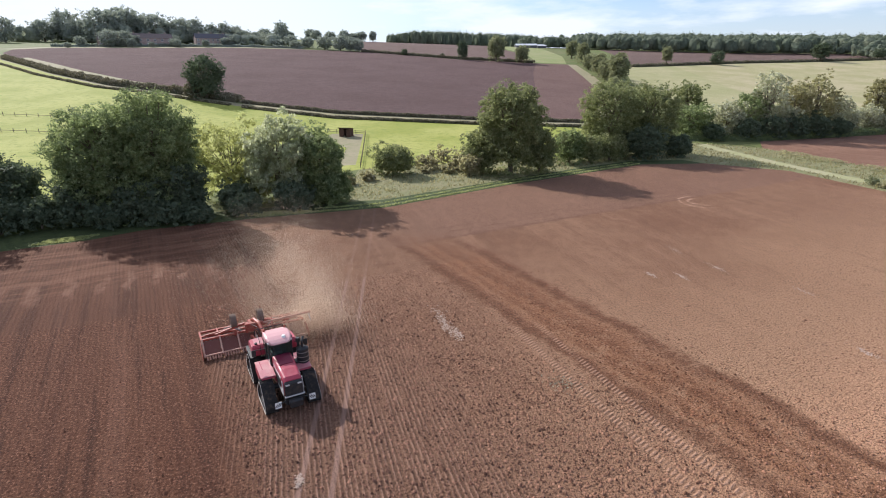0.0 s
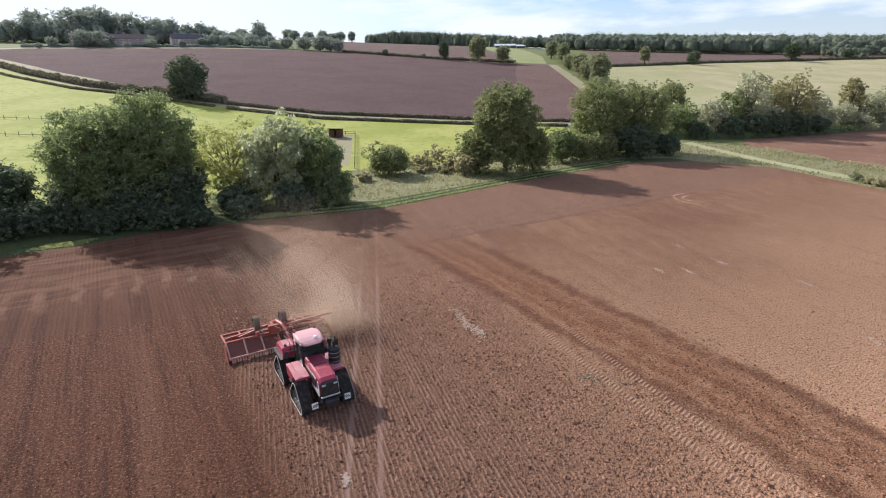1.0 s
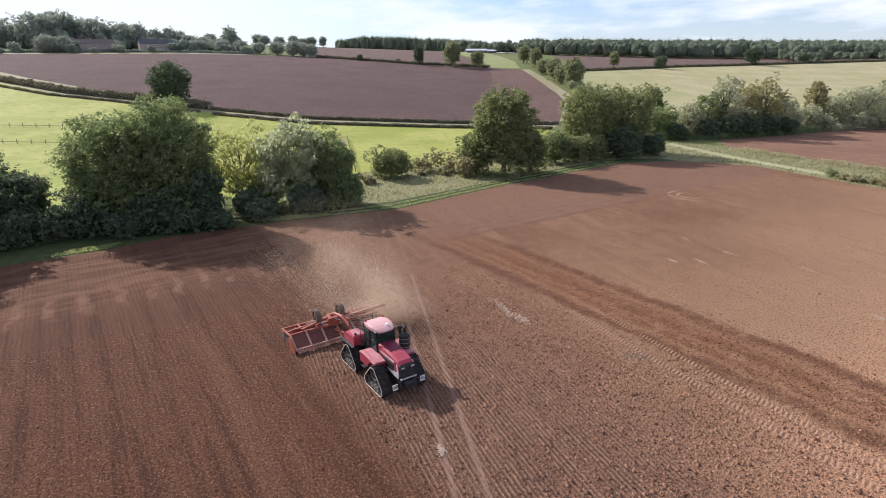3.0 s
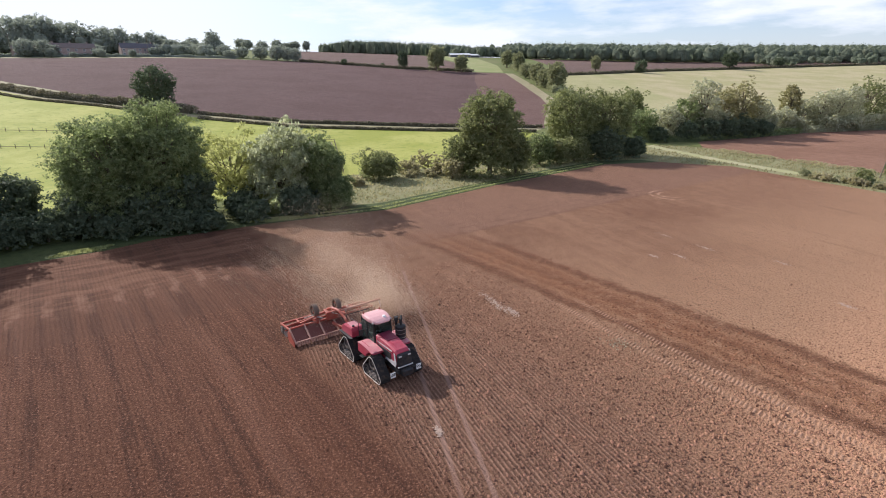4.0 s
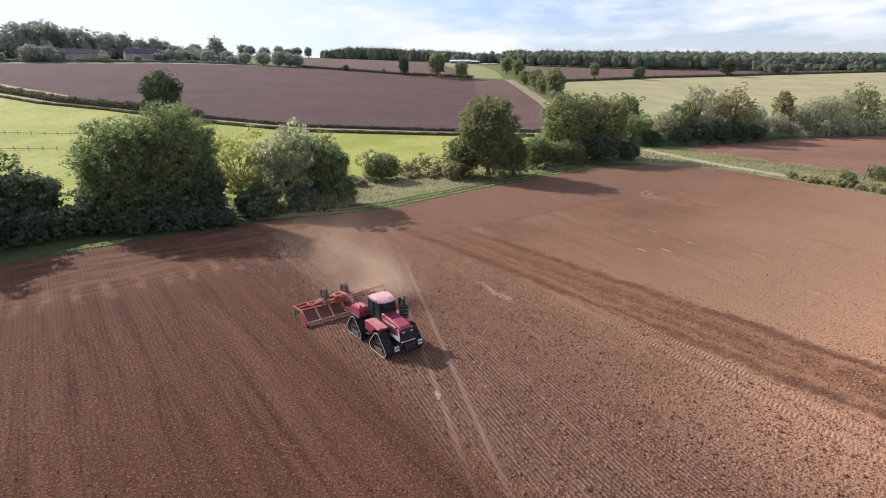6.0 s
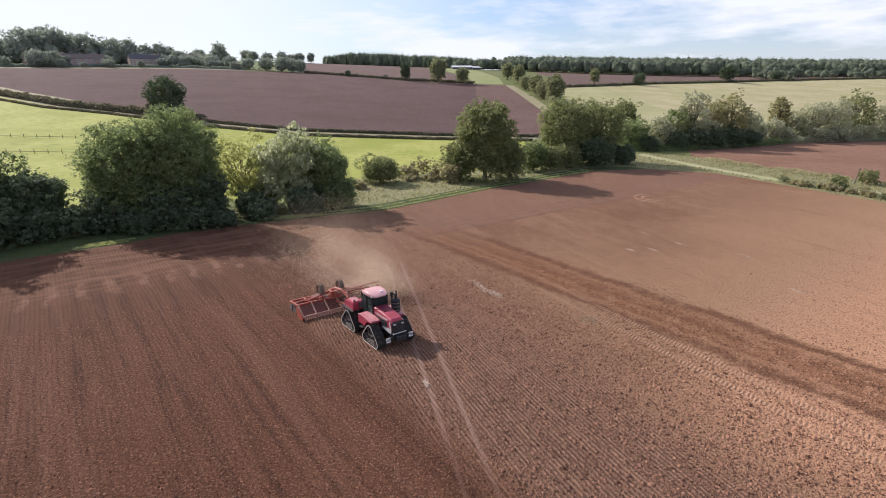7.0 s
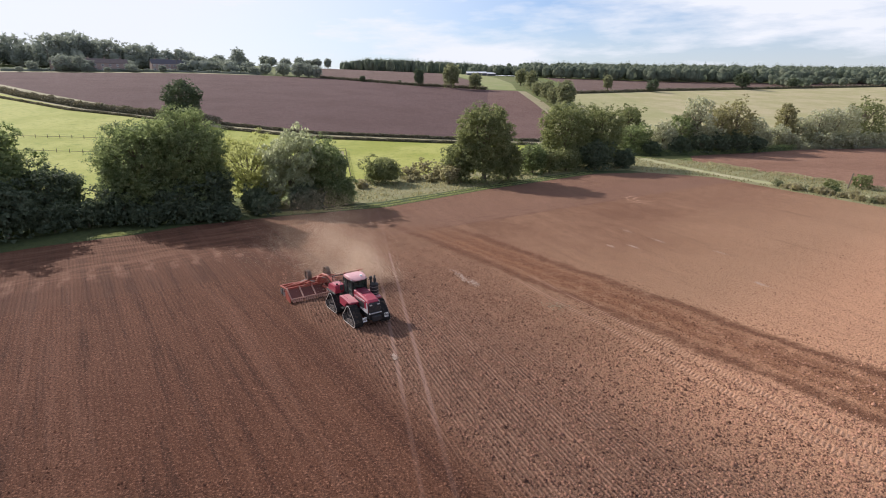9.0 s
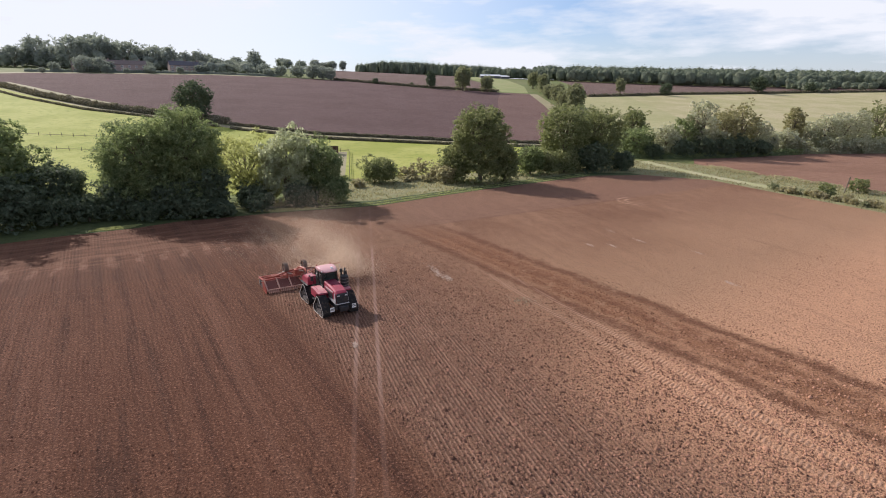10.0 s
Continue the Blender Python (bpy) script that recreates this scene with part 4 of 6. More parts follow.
WILLOWS_EAST = [
    (131, 172, 7.0, 4.4, L_GREY), (139, 180, 14.6, 3.6, L_BROWN), (146, 182, 9.0, 5.0, L_GREY), (153, 181, 12.0, 5.4, L_GREY), (161, 184, 13.0, 5.6, L_GREY),
    (170, 188, 13.6, 5.6, L_GREY), (183, 193, 17.6, 6.4, L_OAK), (195, 192, 12.5, 6.0, L_GREY), (208, 190, 12.0, 6.5, L_GREY), (224, 188, 12.0, 7.0, L_GREY)]
WORDS = {L_DARK.name: "dark green", L_OAK.name: "olive green", L_GREY.name: "silvery grey-green", L_BROWN.name: "browning olive"}
for x, y, h, r, m in WILLOWS + WILLOWS_EAST:
    if m is L_OAK:
        tree(x, y, h * 1.10, r * 1.2, 9000, 0.40, m, "olive green oak standing among the willows", group="oaks along the side field", low=0.0, lumps=44, lump=0.25, rough=0.4, reach=0.74)
    else:
        tree(x, y, h * 1.20, r * 1.14, 8200, 0.36, m, WORDS[m.name] + " willow in the far hedgerow", group="willows along the side field", low=0.0, lumps=40, lump=0.26, up=0.1, long=1.3, rough=0.5, reach=0.74)
# dark leaf colour paints the shade under the willows
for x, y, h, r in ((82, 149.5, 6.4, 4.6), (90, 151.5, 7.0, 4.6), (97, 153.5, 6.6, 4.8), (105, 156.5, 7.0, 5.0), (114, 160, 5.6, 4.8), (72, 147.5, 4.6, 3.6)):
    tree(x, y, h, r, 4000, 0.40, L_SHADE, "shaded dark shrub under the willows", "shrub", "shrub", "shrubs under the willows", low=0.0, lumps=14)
for x, y, h, r in ((136, 172, 5.0, 4.2), (150, 175, 6.0, 4.6), (157, 177, 5.0, 4.2), (163, 178, 6.0, 4.8), (171, 181, 5.4, 4.6), (178, 183, 6.2, 5.0), (188, 185, 6.6, 5.2), (200, 186, 6.0, 5.2)):
    tree(x, y, h, r, 3200, 0.42, L_GREY, "low silvery willow shrub beside the field", "shrub", "shrub", "silvery shrubs along the side field", low=0.0, lumps=16, up=0.2, long=1.4)

# dry scrub and low bushes
rs = np.random.default_rng(7)
for x, y, h, r in ((-4.0, 108.5, 3.0, 2.0), (-1.0, 110.0, 4.6, 1.9), (1.6, 110.2, 4.2, 2.2), (4.6, 108.6, 3.6, 2.4), (-2.4, 107.5, 2.6, 2.0), (2.8, 107.0, 2.4, 2.2), (-13.6, 98.0, 1.8, 1.6), (-16.5, 95.0, 2.0, 1.7), (-3.0, 105.0, 1.4, 1.4), (1.0, 104.5, 1.5, 1.6)):
    tree(x, y, h, r, 1500, 0.24, L_SCRUB, "thin dry brown scrub bush", "scrub_bush", "bush", "dry scrub", low=0.0, lumps=10, trunk=0.04, up=0.8, long=1.8, core=False)
for x, y, h, r in ((79.0, 84.2, 2.6, 1.9), (77.0, 82.0, 1.6, 1.5), (87.5, 86.5, 3.2, 2.3)):
    tree(x, y, h, r, 1700, 0.24, L_OAK if h > 1.5 else L_SCRUB, "low green bush beside the track" if h > 1.5 else "low dry tan bush beside the track", "bush", "bush", "bushes along the track", low=0.0, lumps=10, trunk=0.05)

for k in range(22):
    t = k / 21
    x, y = 72.9 + 5.4 * t + rs.normal() * 0.5, 91.0 - 21.0 * t + rs.normal() * 0.6
    h = rs.uniform(0.8, 1.7)
    tree(x + 0.8 * t, y, h, h * rs.uniform(0.75, 1.1), 700, 0.20, L_SCRUB if k % 6 else L_LANE, "low dry tan scrub at the field edge" if k % 6 else "low green scrub bush at the field edge", "scrub_bush", "bush", "scrub at the field edge", low=0.0, lumps=8, trunk=0.03, up=0.6, long=1.6, core=False)

# ---- single trees further off ----
tree(-83.6, 202.5, 15.3, 7.5, 17000, 0.40, L_SHADE, "lone dark round tree in the hill hedge", low=0.03, lumps=70, lump=0.20, rough=0.10, reach=0.80)
tree(-87.5, 200.0, 6.0, 3.6, 3500, 0.42, L_HEDGE, "low thorn bush beside the lone tree", "bush", "bush", low=0.0)


def crown_shell():
    """The outer, upper part of a round crown, as points and triangles."""
    bm = B()
    bmesh.ops.create_icosphere(bm, subdivisions=3, radius=1.0)
    bmesh.ops.delete(bm, geom=[f for f in bm.faces if f.calc_center_median().z < -0.85 or f.calc_center_median().y > 0.55], context="FACES")
    bm.verts.index_update()
    v = np.array([p.co[:] for p in bm.verts])
    v[:, 2] = np.sign(v[:, 2]) * np.abs(v[:, 2]) ** 0.72    # broad shoulders
    f = np.array([[p.index for p in q.verts] for q in bm.faces])
    bm.free()
    return v, f


def lobed(d, seed, lobes=18, depth=0.30):
    """How far a crown reaches in each direction: the outermost of many round lobes."""
    rng = np.random.default_rng(seed)
    c = sphere_dirs(lobes, rng)
    size = rng.uniform(0.24, 0.42, lobes)
    near = d @ c.T
    bulge = np.clip((near - np.cos(size * 1.6)) / (1 - np.cos(size * 1.6)), 0, 1) ** 0.5 * size * 0.9
    return 1 - depth + bulge.max(axis=1) * depth / 0.36


def far_tree_kinds():
    """A few crowns, twelve metres high, to be set about the distance."""
    kinds = []
    for k, (wide, low) in enumerate(((0.44, 0.03), (0.38, 0.07), (0.5, 0.0))):
        rng = np.random.default_rng(500 + k)
        pts, lobes, face = crown_points(12.0, 12.0 * wide, 3200, rng, low, 56, 0.23, 1.0, 0.04, 0.22, 0.77)
        core = core_points(12.0, 12.0 * wide, 620, rng, low)
        size = np.concatenate([np.full(len(pts), 0.23), np.full(len(core), 0.56)])
        tri = np.concatenate([pts, core])[:, None, :] + rng.normal(size=(len(size), 3, 3)) * size[:, None, None]
        crown = mesh_of("far_crown", tri.reshape(-1, 3), np.arange(len(size) * 3).reshape(-1, 3))
        bm = trunk_mesh(12.0, lobes, 0.4, rng, 6)
        stem = bpy.data.meshes.new("far_trunk")
        bm.to_mesh(stem), bm.free()
        kinds.append((crown, stem, wide))
    return kinds


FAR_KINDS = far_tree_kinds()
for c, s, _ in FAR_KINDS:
    c.materials.append(L_FAR_HAZE), s.materials.append(M_BARK)




def recoloured(crowns, material):
    out = []
    for c, _, _ in crowns:
        c = c.copy()
        c.materials.clear(), c.materials.append(material)
        out.append(c)
    return out


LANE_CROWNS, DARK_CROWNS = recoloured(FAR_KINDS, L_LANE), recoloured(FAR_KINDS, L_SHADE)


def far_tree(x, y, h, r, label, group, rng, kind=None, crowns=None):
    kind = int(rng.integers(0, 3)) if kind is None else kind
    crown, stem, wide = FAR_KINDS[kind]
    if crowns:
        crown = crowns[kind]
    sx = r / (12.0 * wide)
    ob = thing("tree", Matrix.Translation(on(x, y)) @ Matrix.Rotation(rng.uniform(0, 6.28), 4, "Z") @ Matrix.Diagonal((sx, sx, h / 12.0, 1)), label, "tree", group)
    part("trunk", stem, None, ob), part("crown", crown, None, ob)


rf = np.random.default_rng(21)
SKYLINE_MORE = [(-240, 454, 7, 4), (-214, 474, 6.5, 4), (-196, 487, 6, 3.5), (-228, 461, 4.5, 3), (-205, 540, 15, 8), (-196, 548, 14, 8), (-185, 556, 13, 9), (-225, 495, 9, 5), (-246, 470, 9, 5), (-219, 480, 7, 4.5), (-186, 505, 8, 5), (-176, 560, 12, 8), (-160, 560, 11, 8), (-148, 556, 10, 8)]
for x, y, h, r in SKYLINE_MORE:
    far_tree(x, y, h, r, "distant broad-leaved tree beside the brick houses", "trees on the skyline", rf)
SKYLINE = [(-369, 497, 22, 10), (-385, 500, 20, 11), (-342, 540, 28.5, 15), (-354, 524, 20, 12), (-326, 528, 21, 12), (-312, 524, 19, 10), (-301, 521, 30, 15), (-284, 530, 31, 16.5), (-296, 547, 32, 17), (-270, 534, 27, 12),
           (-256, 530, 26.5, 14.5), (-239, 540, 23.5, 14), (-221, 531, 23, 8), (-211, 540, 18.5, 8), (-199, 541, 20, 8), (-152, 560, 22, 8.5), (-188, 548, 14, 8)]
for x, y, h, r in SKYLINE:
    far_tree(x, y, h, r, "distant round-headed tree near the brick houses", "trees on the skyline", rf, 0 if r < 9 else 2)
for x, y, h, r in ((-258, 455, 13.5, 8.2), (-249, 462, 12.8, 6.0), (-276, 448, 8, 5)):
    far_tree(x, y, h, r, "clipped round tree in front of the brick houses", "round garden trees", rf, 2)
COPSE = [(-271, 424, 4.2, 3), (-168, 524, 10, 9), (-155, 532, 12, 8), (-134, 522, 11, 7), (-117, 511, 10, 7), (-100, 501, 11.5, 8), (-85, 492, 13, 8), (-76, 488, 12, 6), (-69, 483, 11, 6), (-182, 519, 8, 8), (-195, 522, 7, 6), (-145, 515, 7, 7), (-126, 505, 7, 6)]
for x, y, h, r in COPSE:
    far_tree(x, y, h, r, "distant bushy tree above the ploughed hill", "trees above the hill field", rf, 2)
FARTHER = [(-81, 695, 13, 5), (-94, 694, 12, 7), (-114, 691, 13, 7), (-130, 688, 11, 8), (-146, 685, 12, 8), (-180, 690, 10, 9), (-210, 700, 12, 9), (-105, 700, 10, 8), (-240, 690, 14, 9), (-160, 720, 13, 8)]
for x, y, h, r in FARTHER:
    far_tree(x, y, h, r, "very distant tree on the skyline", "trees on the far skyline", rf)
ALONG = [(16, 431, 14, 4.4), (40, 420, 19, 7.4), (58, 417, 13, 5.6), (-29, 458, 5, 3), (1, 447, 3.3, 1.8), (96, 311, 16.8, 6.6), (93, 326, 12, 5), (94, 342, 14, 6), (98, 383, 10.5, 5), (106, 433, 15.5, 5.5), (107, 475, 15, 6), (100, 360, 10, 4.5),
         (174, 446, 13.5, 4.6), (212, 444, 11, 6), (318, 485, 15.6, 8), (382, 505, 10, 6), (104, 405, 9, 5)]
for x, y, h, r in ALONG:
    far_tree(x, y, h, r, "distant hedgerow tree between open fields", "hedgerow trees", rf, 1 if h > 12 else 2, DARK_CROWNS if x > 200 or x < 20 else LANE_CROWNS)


# ---- hedges ----
def hedge(line, height, width, per_m, label, size=0.54, material=None, name="hedge", category="hedge", gaps=0.0, solid=True):
    rng = np.random.default_rng(len(label) + int(abs(line[0][0])))
    pts = []
    for (ax, ay), (bx, by) in zip(line, line[1:]):
        length = math.hypot(bx - ax, by - ay)
        n = int(length * per_m)
        t = rng.random(n)
        along = t * length
        lumpy = 0.85 + 0.18 * np.sin(along * 0.7 + ax) * np.sin(along * 0.23 + by) + 0.15 * rng.random(n)
        ang = rng.uniform(0, math.pi, n)
        off, up = np.cos(ang) * width / 2 * rng.uniform(0.5, 1, n), np.sin(ang) ** 0.6 * height * lumpy * rng.uniform(0.3, 1, n) ** 0.5
        nx, ny = (by - ay) / length, -(bx - ax) / length
        x, y = ax + (bx - ax) * t + nx * off, ay + (by - ay) * t + ny * off
        keep = np.sin(along * 0.31 + ay) > gaps * 2 - 1.05
        pts.append(np.stack([x, y, terrain(x, y) + up + 0.1], 1)[keep])
    pts = np.concatenate(pts)
    o = np.array(on(*line[0]))
    ob = part(name, leaves_mesh(name, pts - o, size, rng), material or L_HEDGE, None, "", Matrix.Translation(o))
    if solid:
        rings = []
        for (ax, ay), (bx, by) in zip(line, line[1:]):
            length = math.hypot(bx - ax, by - ay)
            nx, ny = (by - ay) / length, -(bx - ax) / length
            for t in np.arange(0, 1, 2.5 / length):
                x, y = ax + (bx - ax) * t, ay + (by - ay) * t
                hh, ww = height * rng.uniform(0.5, 0.68), width * 0.36
                rings.append([np.array(on(x + nx * k, y + ny * k, z)) - o for k, z in ((-ww, -0.2), (-ww * 0.9, hh * 0.8), (-ww * 0.4, hh), (ww * 0.4, hh), (ww * 0.9, hh * 0.8), (ww, -0.2))])
        part("thicket", loft(B(), rings), material or L_HEDGE, ob)
    return tagged(ob, label, category)


hedge([(-229, 304), (-169, 252), (-129.5, 225), (-102, 213.5)], 2.5, 3.4, 80, "dark clipped hedge along the foot of the hill field")
hedge([(-102, 213.5), (-69, 196)], 2.8, 3.0, 80, "dark hedge meeting the lone tree")
hedge([(-69, 196), (-34, 182), (10, 178), (47, 178)], 1.0, 1.6, 80, "dark low hedge below the ploughed hill")
hedge([(-66, 187), (-33, 173), (9, 169), (42, 168.5)], 0.75, 1.6, 70, "dark field hedge beside the green pasture")
hedge([(-233, 296), (-173, 245), (-133, 218.5), (-105, 207.5), (-71, 190)], 0.7, 1.4, 50, "low dark hedge along the pasture edge")
hedge([(-66, 484), (9, 436), (68, 420)], 2.2, 2.4, 40, "dark hedge on the hilltop between two ploughed fields", 0.7)
hedge([(136, 412), (232, 458), (385, 502), (700, 570)], 2.2, 3.0, 30, "dark hedge between stubble and ploughed land", 0.8)
hedge([(92, 300), (99, 345), (104, 400), (110, 470)], 4.0, 5.0, 80, "thick hedge along the grass lane", 0.7, L_LANE)
hedge([(-290, 434), (-247, 466), (-180, 504), (-118, 502)], 2.4, 3.0, 40, "garden hedge at the top of the hill field", 0.8, L_FAR_HAZE, gaps=0.3)
hedge([(62, 148), (84, 148), (110, 158), (135, 169)], 2.0, 3.0, 70, "dark brambles under the willows", 0.4, L_DARK, "bramble", "bramble")
hedge([(135, 170), (185, 183), (230, 183)], 2.2, 3.0, 70, "grey-green brambles under the willows", 0.4, L_GREY, "bramble", "bramble")
hedge([(-130, 30), (-95, 45), (-78, 58)], 6.0, 6.0, 160, "dense dark hedgerow beside the near field", 0.4, L_DARK)

hedge([(77.0, 130), (83.5, 106), (89.0, 85), (98, 66)], 0.9, 3.0, 60, "ragged dry scrub along the field edge", 0.3, L_SCRUB, "scrub_strip", "scrub", gaps=0.15, solid=False)


# ---- far woods ----
SHELL_V, SHELL_F = crown_shell()
WOOD_LOBES = [lobed(SHELL_V, 900 + k, 18, 0.38) for k in range(12)]


def woods(name, spots, label, size=1.0, per=130, material=None):
    """Rounded crowns packed side by side, with loose sprays of leaves on them."""
    rng = np.random.default_rng(len(spots))
    verts, faces, at = [], [], 0
    for x, y, h, r in spots:
        o = np.array((x, y, float(terrain(x, y)) + h * 0.42))
        kind = int(rng.integers(0, 12))
        spin = rng.uniform(-0.5, 0.5)
        turn = np.array(((math.cos(spin), -math.sin(spin), 0), (math.sin(spin), math.cos(spin), 0), (0, 0, 1)))
        verts.append(SHELL_V * (WOOD_LOBES[kind] * 0.82)[:, None] * (r, r, h * 0.5) @ turn + o)
        faces.append(SHELL_F + at)
        at += len(SHELL_V)
        d = sphere_dirs(per, rng)
        d[:, 1] = np.where(d[:, 1] > 0.35, -d[:, 1], d[:, 1])
        d[:, 2] = np.where(d[:, 2] < -0.4, -d[:, 2], d[:, 2])
        c = d * lobed(d, 900 + kind, 18, 0.38)[:, None] * (r, r, h * 0.5) * rng.uniform(0.82, 1.10, per)[:, None] @ turn + o
        q = c[:, None, :] + rng.normal(size=(per, 3, 3)) * size * 0.36
        verts.append(q.reshape(-1, 3))
        faces.append(np.arange(per * 3).reshape(per, 3) + at)
        at += per * 3
    me = mesh_of(name, np.concatenate(verts), np.concatenate(faces))
    me.polygons.foreach_set("use_smooth", [True] * len(me.polygons))
    tagged(part(name, me, material or L_WOOD_HAZE), label, "woods", kind="stuff")


rw = np.random.default_rng(77)
spots = []
for k in range(900):
    u = rw.random()
    x = 165 + u * 640
    front = 640 - 70 * math.sin(min(1, max(0, (x - 165) / 190)) * 1.57) + max(0, x - 500) * 0.15
    y = front + 190 * rw.random() ** 1.6
    spots.append((x, y, rw.uniform(15.5, 18.5) + 0.045 * (y - front), rw.uniform(5.5, 8.5)))
for k in range(70):                              # the edge comes down to the stubble in the east
    x = rw.uniform(372, 700)
    spots.append((x, 506 + (x - 385) * 0.21 + 60 * rw.random(), rw.uniform(9, 14), rw.uniform(4.5, 7)))
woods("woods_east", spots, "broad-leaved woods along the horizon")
spots = []
for k in range(430):
    x, back = rw.uniform(-78, 130), 110 * rw.random()
    rise = min(1, (x + 78) / 40)                 # lower young trees at the western end
    spots.append((x, 815 + back + 0.25 * abs(x), (rw.uniform(20.5, 23) + 0.075 * back) * (0.7 + 0.3 * rise), rw.uniform(4.5, 7)))
woods("woods_hilltop", spots, "dark plantation on the distant hilltop")
spots = []
for k in range(160):
    u = rw.random()
    spots.append((100 + 85 * u + rw.uniform(-8, 8), 690 - 60 * u + 60 * rw.random(), rw.uniform(11, 16), rw.uniform(4, 7)))
woods("woods_lane_end", spots, "dark trees round the far barns")
spots = []
for k in range(230):
    x = rw.uniform(-460, -150)
    spots.append((x, rw.uniform(515, 575), rw.uniform(9, 13) + 8 * math.exp(-((x + 290) / 60) ** 2) + 4 * math.exp(-((x + 365) / 25) ** 2), rw.uniform(5, 8.5)))
woods("woods_west", spots, "garden trees behind the brick houses", material=L_GARDEN_HAZE)


# ---- houses and barns far off ----
def house(x, y, turn, length, depth, eaves, ridge, label, bays, roof):
    ob = thing("house", Matrix.Translation(on(x, y, -0.3)) @ Matrix.Rotation(turn, 4, "Z"), label, "house")
    part("wall", prism(B(), [(-depth / 2, 0), (depth / 2, 0), (depth / 2, eaves), (0, ridge - 0.25), (-depth / 2, eaves)], -length / 2, length / 2), M_BRICK, ob, "", Matrix.Rotation(radians(90), 4, "Z"))
    rise = ridge - eaves
    for s in (-1, 1):
        bm = B()
        slope = math.atan2(rise, depth / 2)
        run = math.hypot(rise, depth / 2) + 0.5
        box(bm, (0, s * (depth / 4 + 0.15), eaves + rise / 2 - 0.05), (length + 0.7, run, 0.18), Matrix.Rotation(-s * slope, 4, "X"), 0.03)
        part("roof", bm, roof, ob)
    for cx in (-length * 0.36, 0.0, length * 0.36):
        st = part("chimney", box(B(), (cx, 0, ridge + 0.4), (1.0, 0.7, 1.7), None, 0.04), M_BRICK, ob)
        part("chimney_pot", rod(B(), (cx - 0.2, 0, ridge + 1.2), (cx - 0.2, 0, ridge + 1.7), 0.14, 8, 0.11), M_TILE, st)
    for k in range(bays):
        wx = -length / 2 + (k + 0.5) * length / bays
        for z in (1.7, 4.8):
            fr = part("window", box(B(), (wx, -depth / 2 - 0.03, z), (1.7, 0.12, 1.8), None, 0.02), M_WHITE, ob)
            for s in (-1, 1):
                part("pane", box(B(), (wx + s * 0.38, -depth / 2 - 0.10, z), (0.60, 0.05, 1.4)), M_PANE, fr)


house(-238, 480, 0.64, 32, 8, 6.4, 9.8, "long brick terrace with a tiled roof and white windows", 6, M_TILE)
house(-200, 511, 0.62, 28, 8, 6.4, 10.0, "dark brick terrace with a slate roof and chimneys", 7, M_SLATE)
house(-262, 462, 0.3, 14, 8, 5.2, 8.2, "brick house half hidden by garden trees", 3, M_TILE)


def barn(x, y, turn, length, depth, eaves, ridge):
    ob = thing("barn", Matrix.Translation(on(x, y, -0.3)) @ Matrix.Rotation(turn, 4, "Z"), "long low farm barn with a white roof", "barn", "far barns")
    part("wall", prism(B(), [(-depth / 2, 0), (depth / 2, 0), (depth / 2, eaves), (0, ridge - 0.2), (-depth / 2, eaves)], -length / 2, length / 2), M_SLATE, ob, "", Matrix.Rotation(radians(90), 4, "Z"))
    for s in (-1, 1):
        slope = math.atan2(ridge - eaves, depth / 2)
        part("roof", box(B(), (0, s * depth / 4, (eaves + ridge) / 2), (length + 1, depth / 2 / math.cos(slope) + 0.6, 0.2), Matrix.Rotation(-s * slope, 4, "X"), 0.03), M_SHEET, ob)


barn(97, 668, 0.1, 24, 9, 2.6, 4.4)
barn(116, 674, 0.1, 10, 8, 2.4, 4.0)

# ---- the field shelter and the fences ----
shelter = thing("field_shelter", Matrix.Translation(on(-25.2, 146.5)) @ Matrix.Rotation(radians(-12), 4, "Z") @ Matrix.Diagonal((0.76, 0.76, 0.85, 1)), "small dark brown wooden field shelter in the pasture", "shelter")
for k in range(9):
    for y in (-1.5, 1.5):
        if y < 0 and 3 < k < 6:
            continue
        part("board", box(B(), (-1.8 + 0.45 * k, y, 1.1), (0.43, 0.05, 2.2), None, 0.01), M_SHED, shelter)
for s in (-1, 1):
    part("side_wall", prism(B(), [(-1.5, 0), (1.5, 0), (1.5, 2.25), (-1.5, 2.6)], -0.03, 0.03), M_SHED, shelter, "", Matrix.Translation((s * 2.0, 0, 0)) @ Matrix.Rotation(radians(90), 4, "Z"))
part("roof", box(B(), (0, 0, 2.5), (4.6, 3.7, 0.1), Matrix.Rotation(radians(-6), 4, "X"), 0.02), M_TIN, shelter)
part("fascia", box(B(), (0, -1.86, 2.62), (4.6, 0.04, 0.22)), M_SHED, shelter)


def fence(a, b, n, label, rails=2, h=1.0):
    a, b = np.array(a, float), np.array(b, float)
    ob = thing("fence", Matrix.Translation(on(*a)), label, "fence")
    o = np.array(on(*a))
    ps = [np.array(on(*(a + (b - a) * k / n))) - o for k in range(n + 1)]
    for p in ps:
        part("post", box(B(), tuple(p + (0, 0, h / 2)), (0.12, 0.12, h + 0.2), None, 0.015), M_WOOD, ob)
    for p, q in zip(ps, ps[1:]):
        for k in range(rails):
            z = h * (0.45 + 0.42 * k)
            part("rail", bar(B(), tuple(p + (0, 0, z)), tuple(q + (0, 0, z)), 0.05, 0.10), M_WOOD, ob)


fence((-20.5, 149), (-16.5, 110), 14, "grey post and rail fence across the pasture")
fence((-20.5, 149), (-31, 150.5), 4, "grey post and rail fence behind the field shelter")
fence((-150, 166), (-86, 163), 18, "distant grey post and rail fence in the pasture", 1)
fence((-140, 148), (-84, 143.5), 16, "distant grey post and rail fence in the pasture", 1)

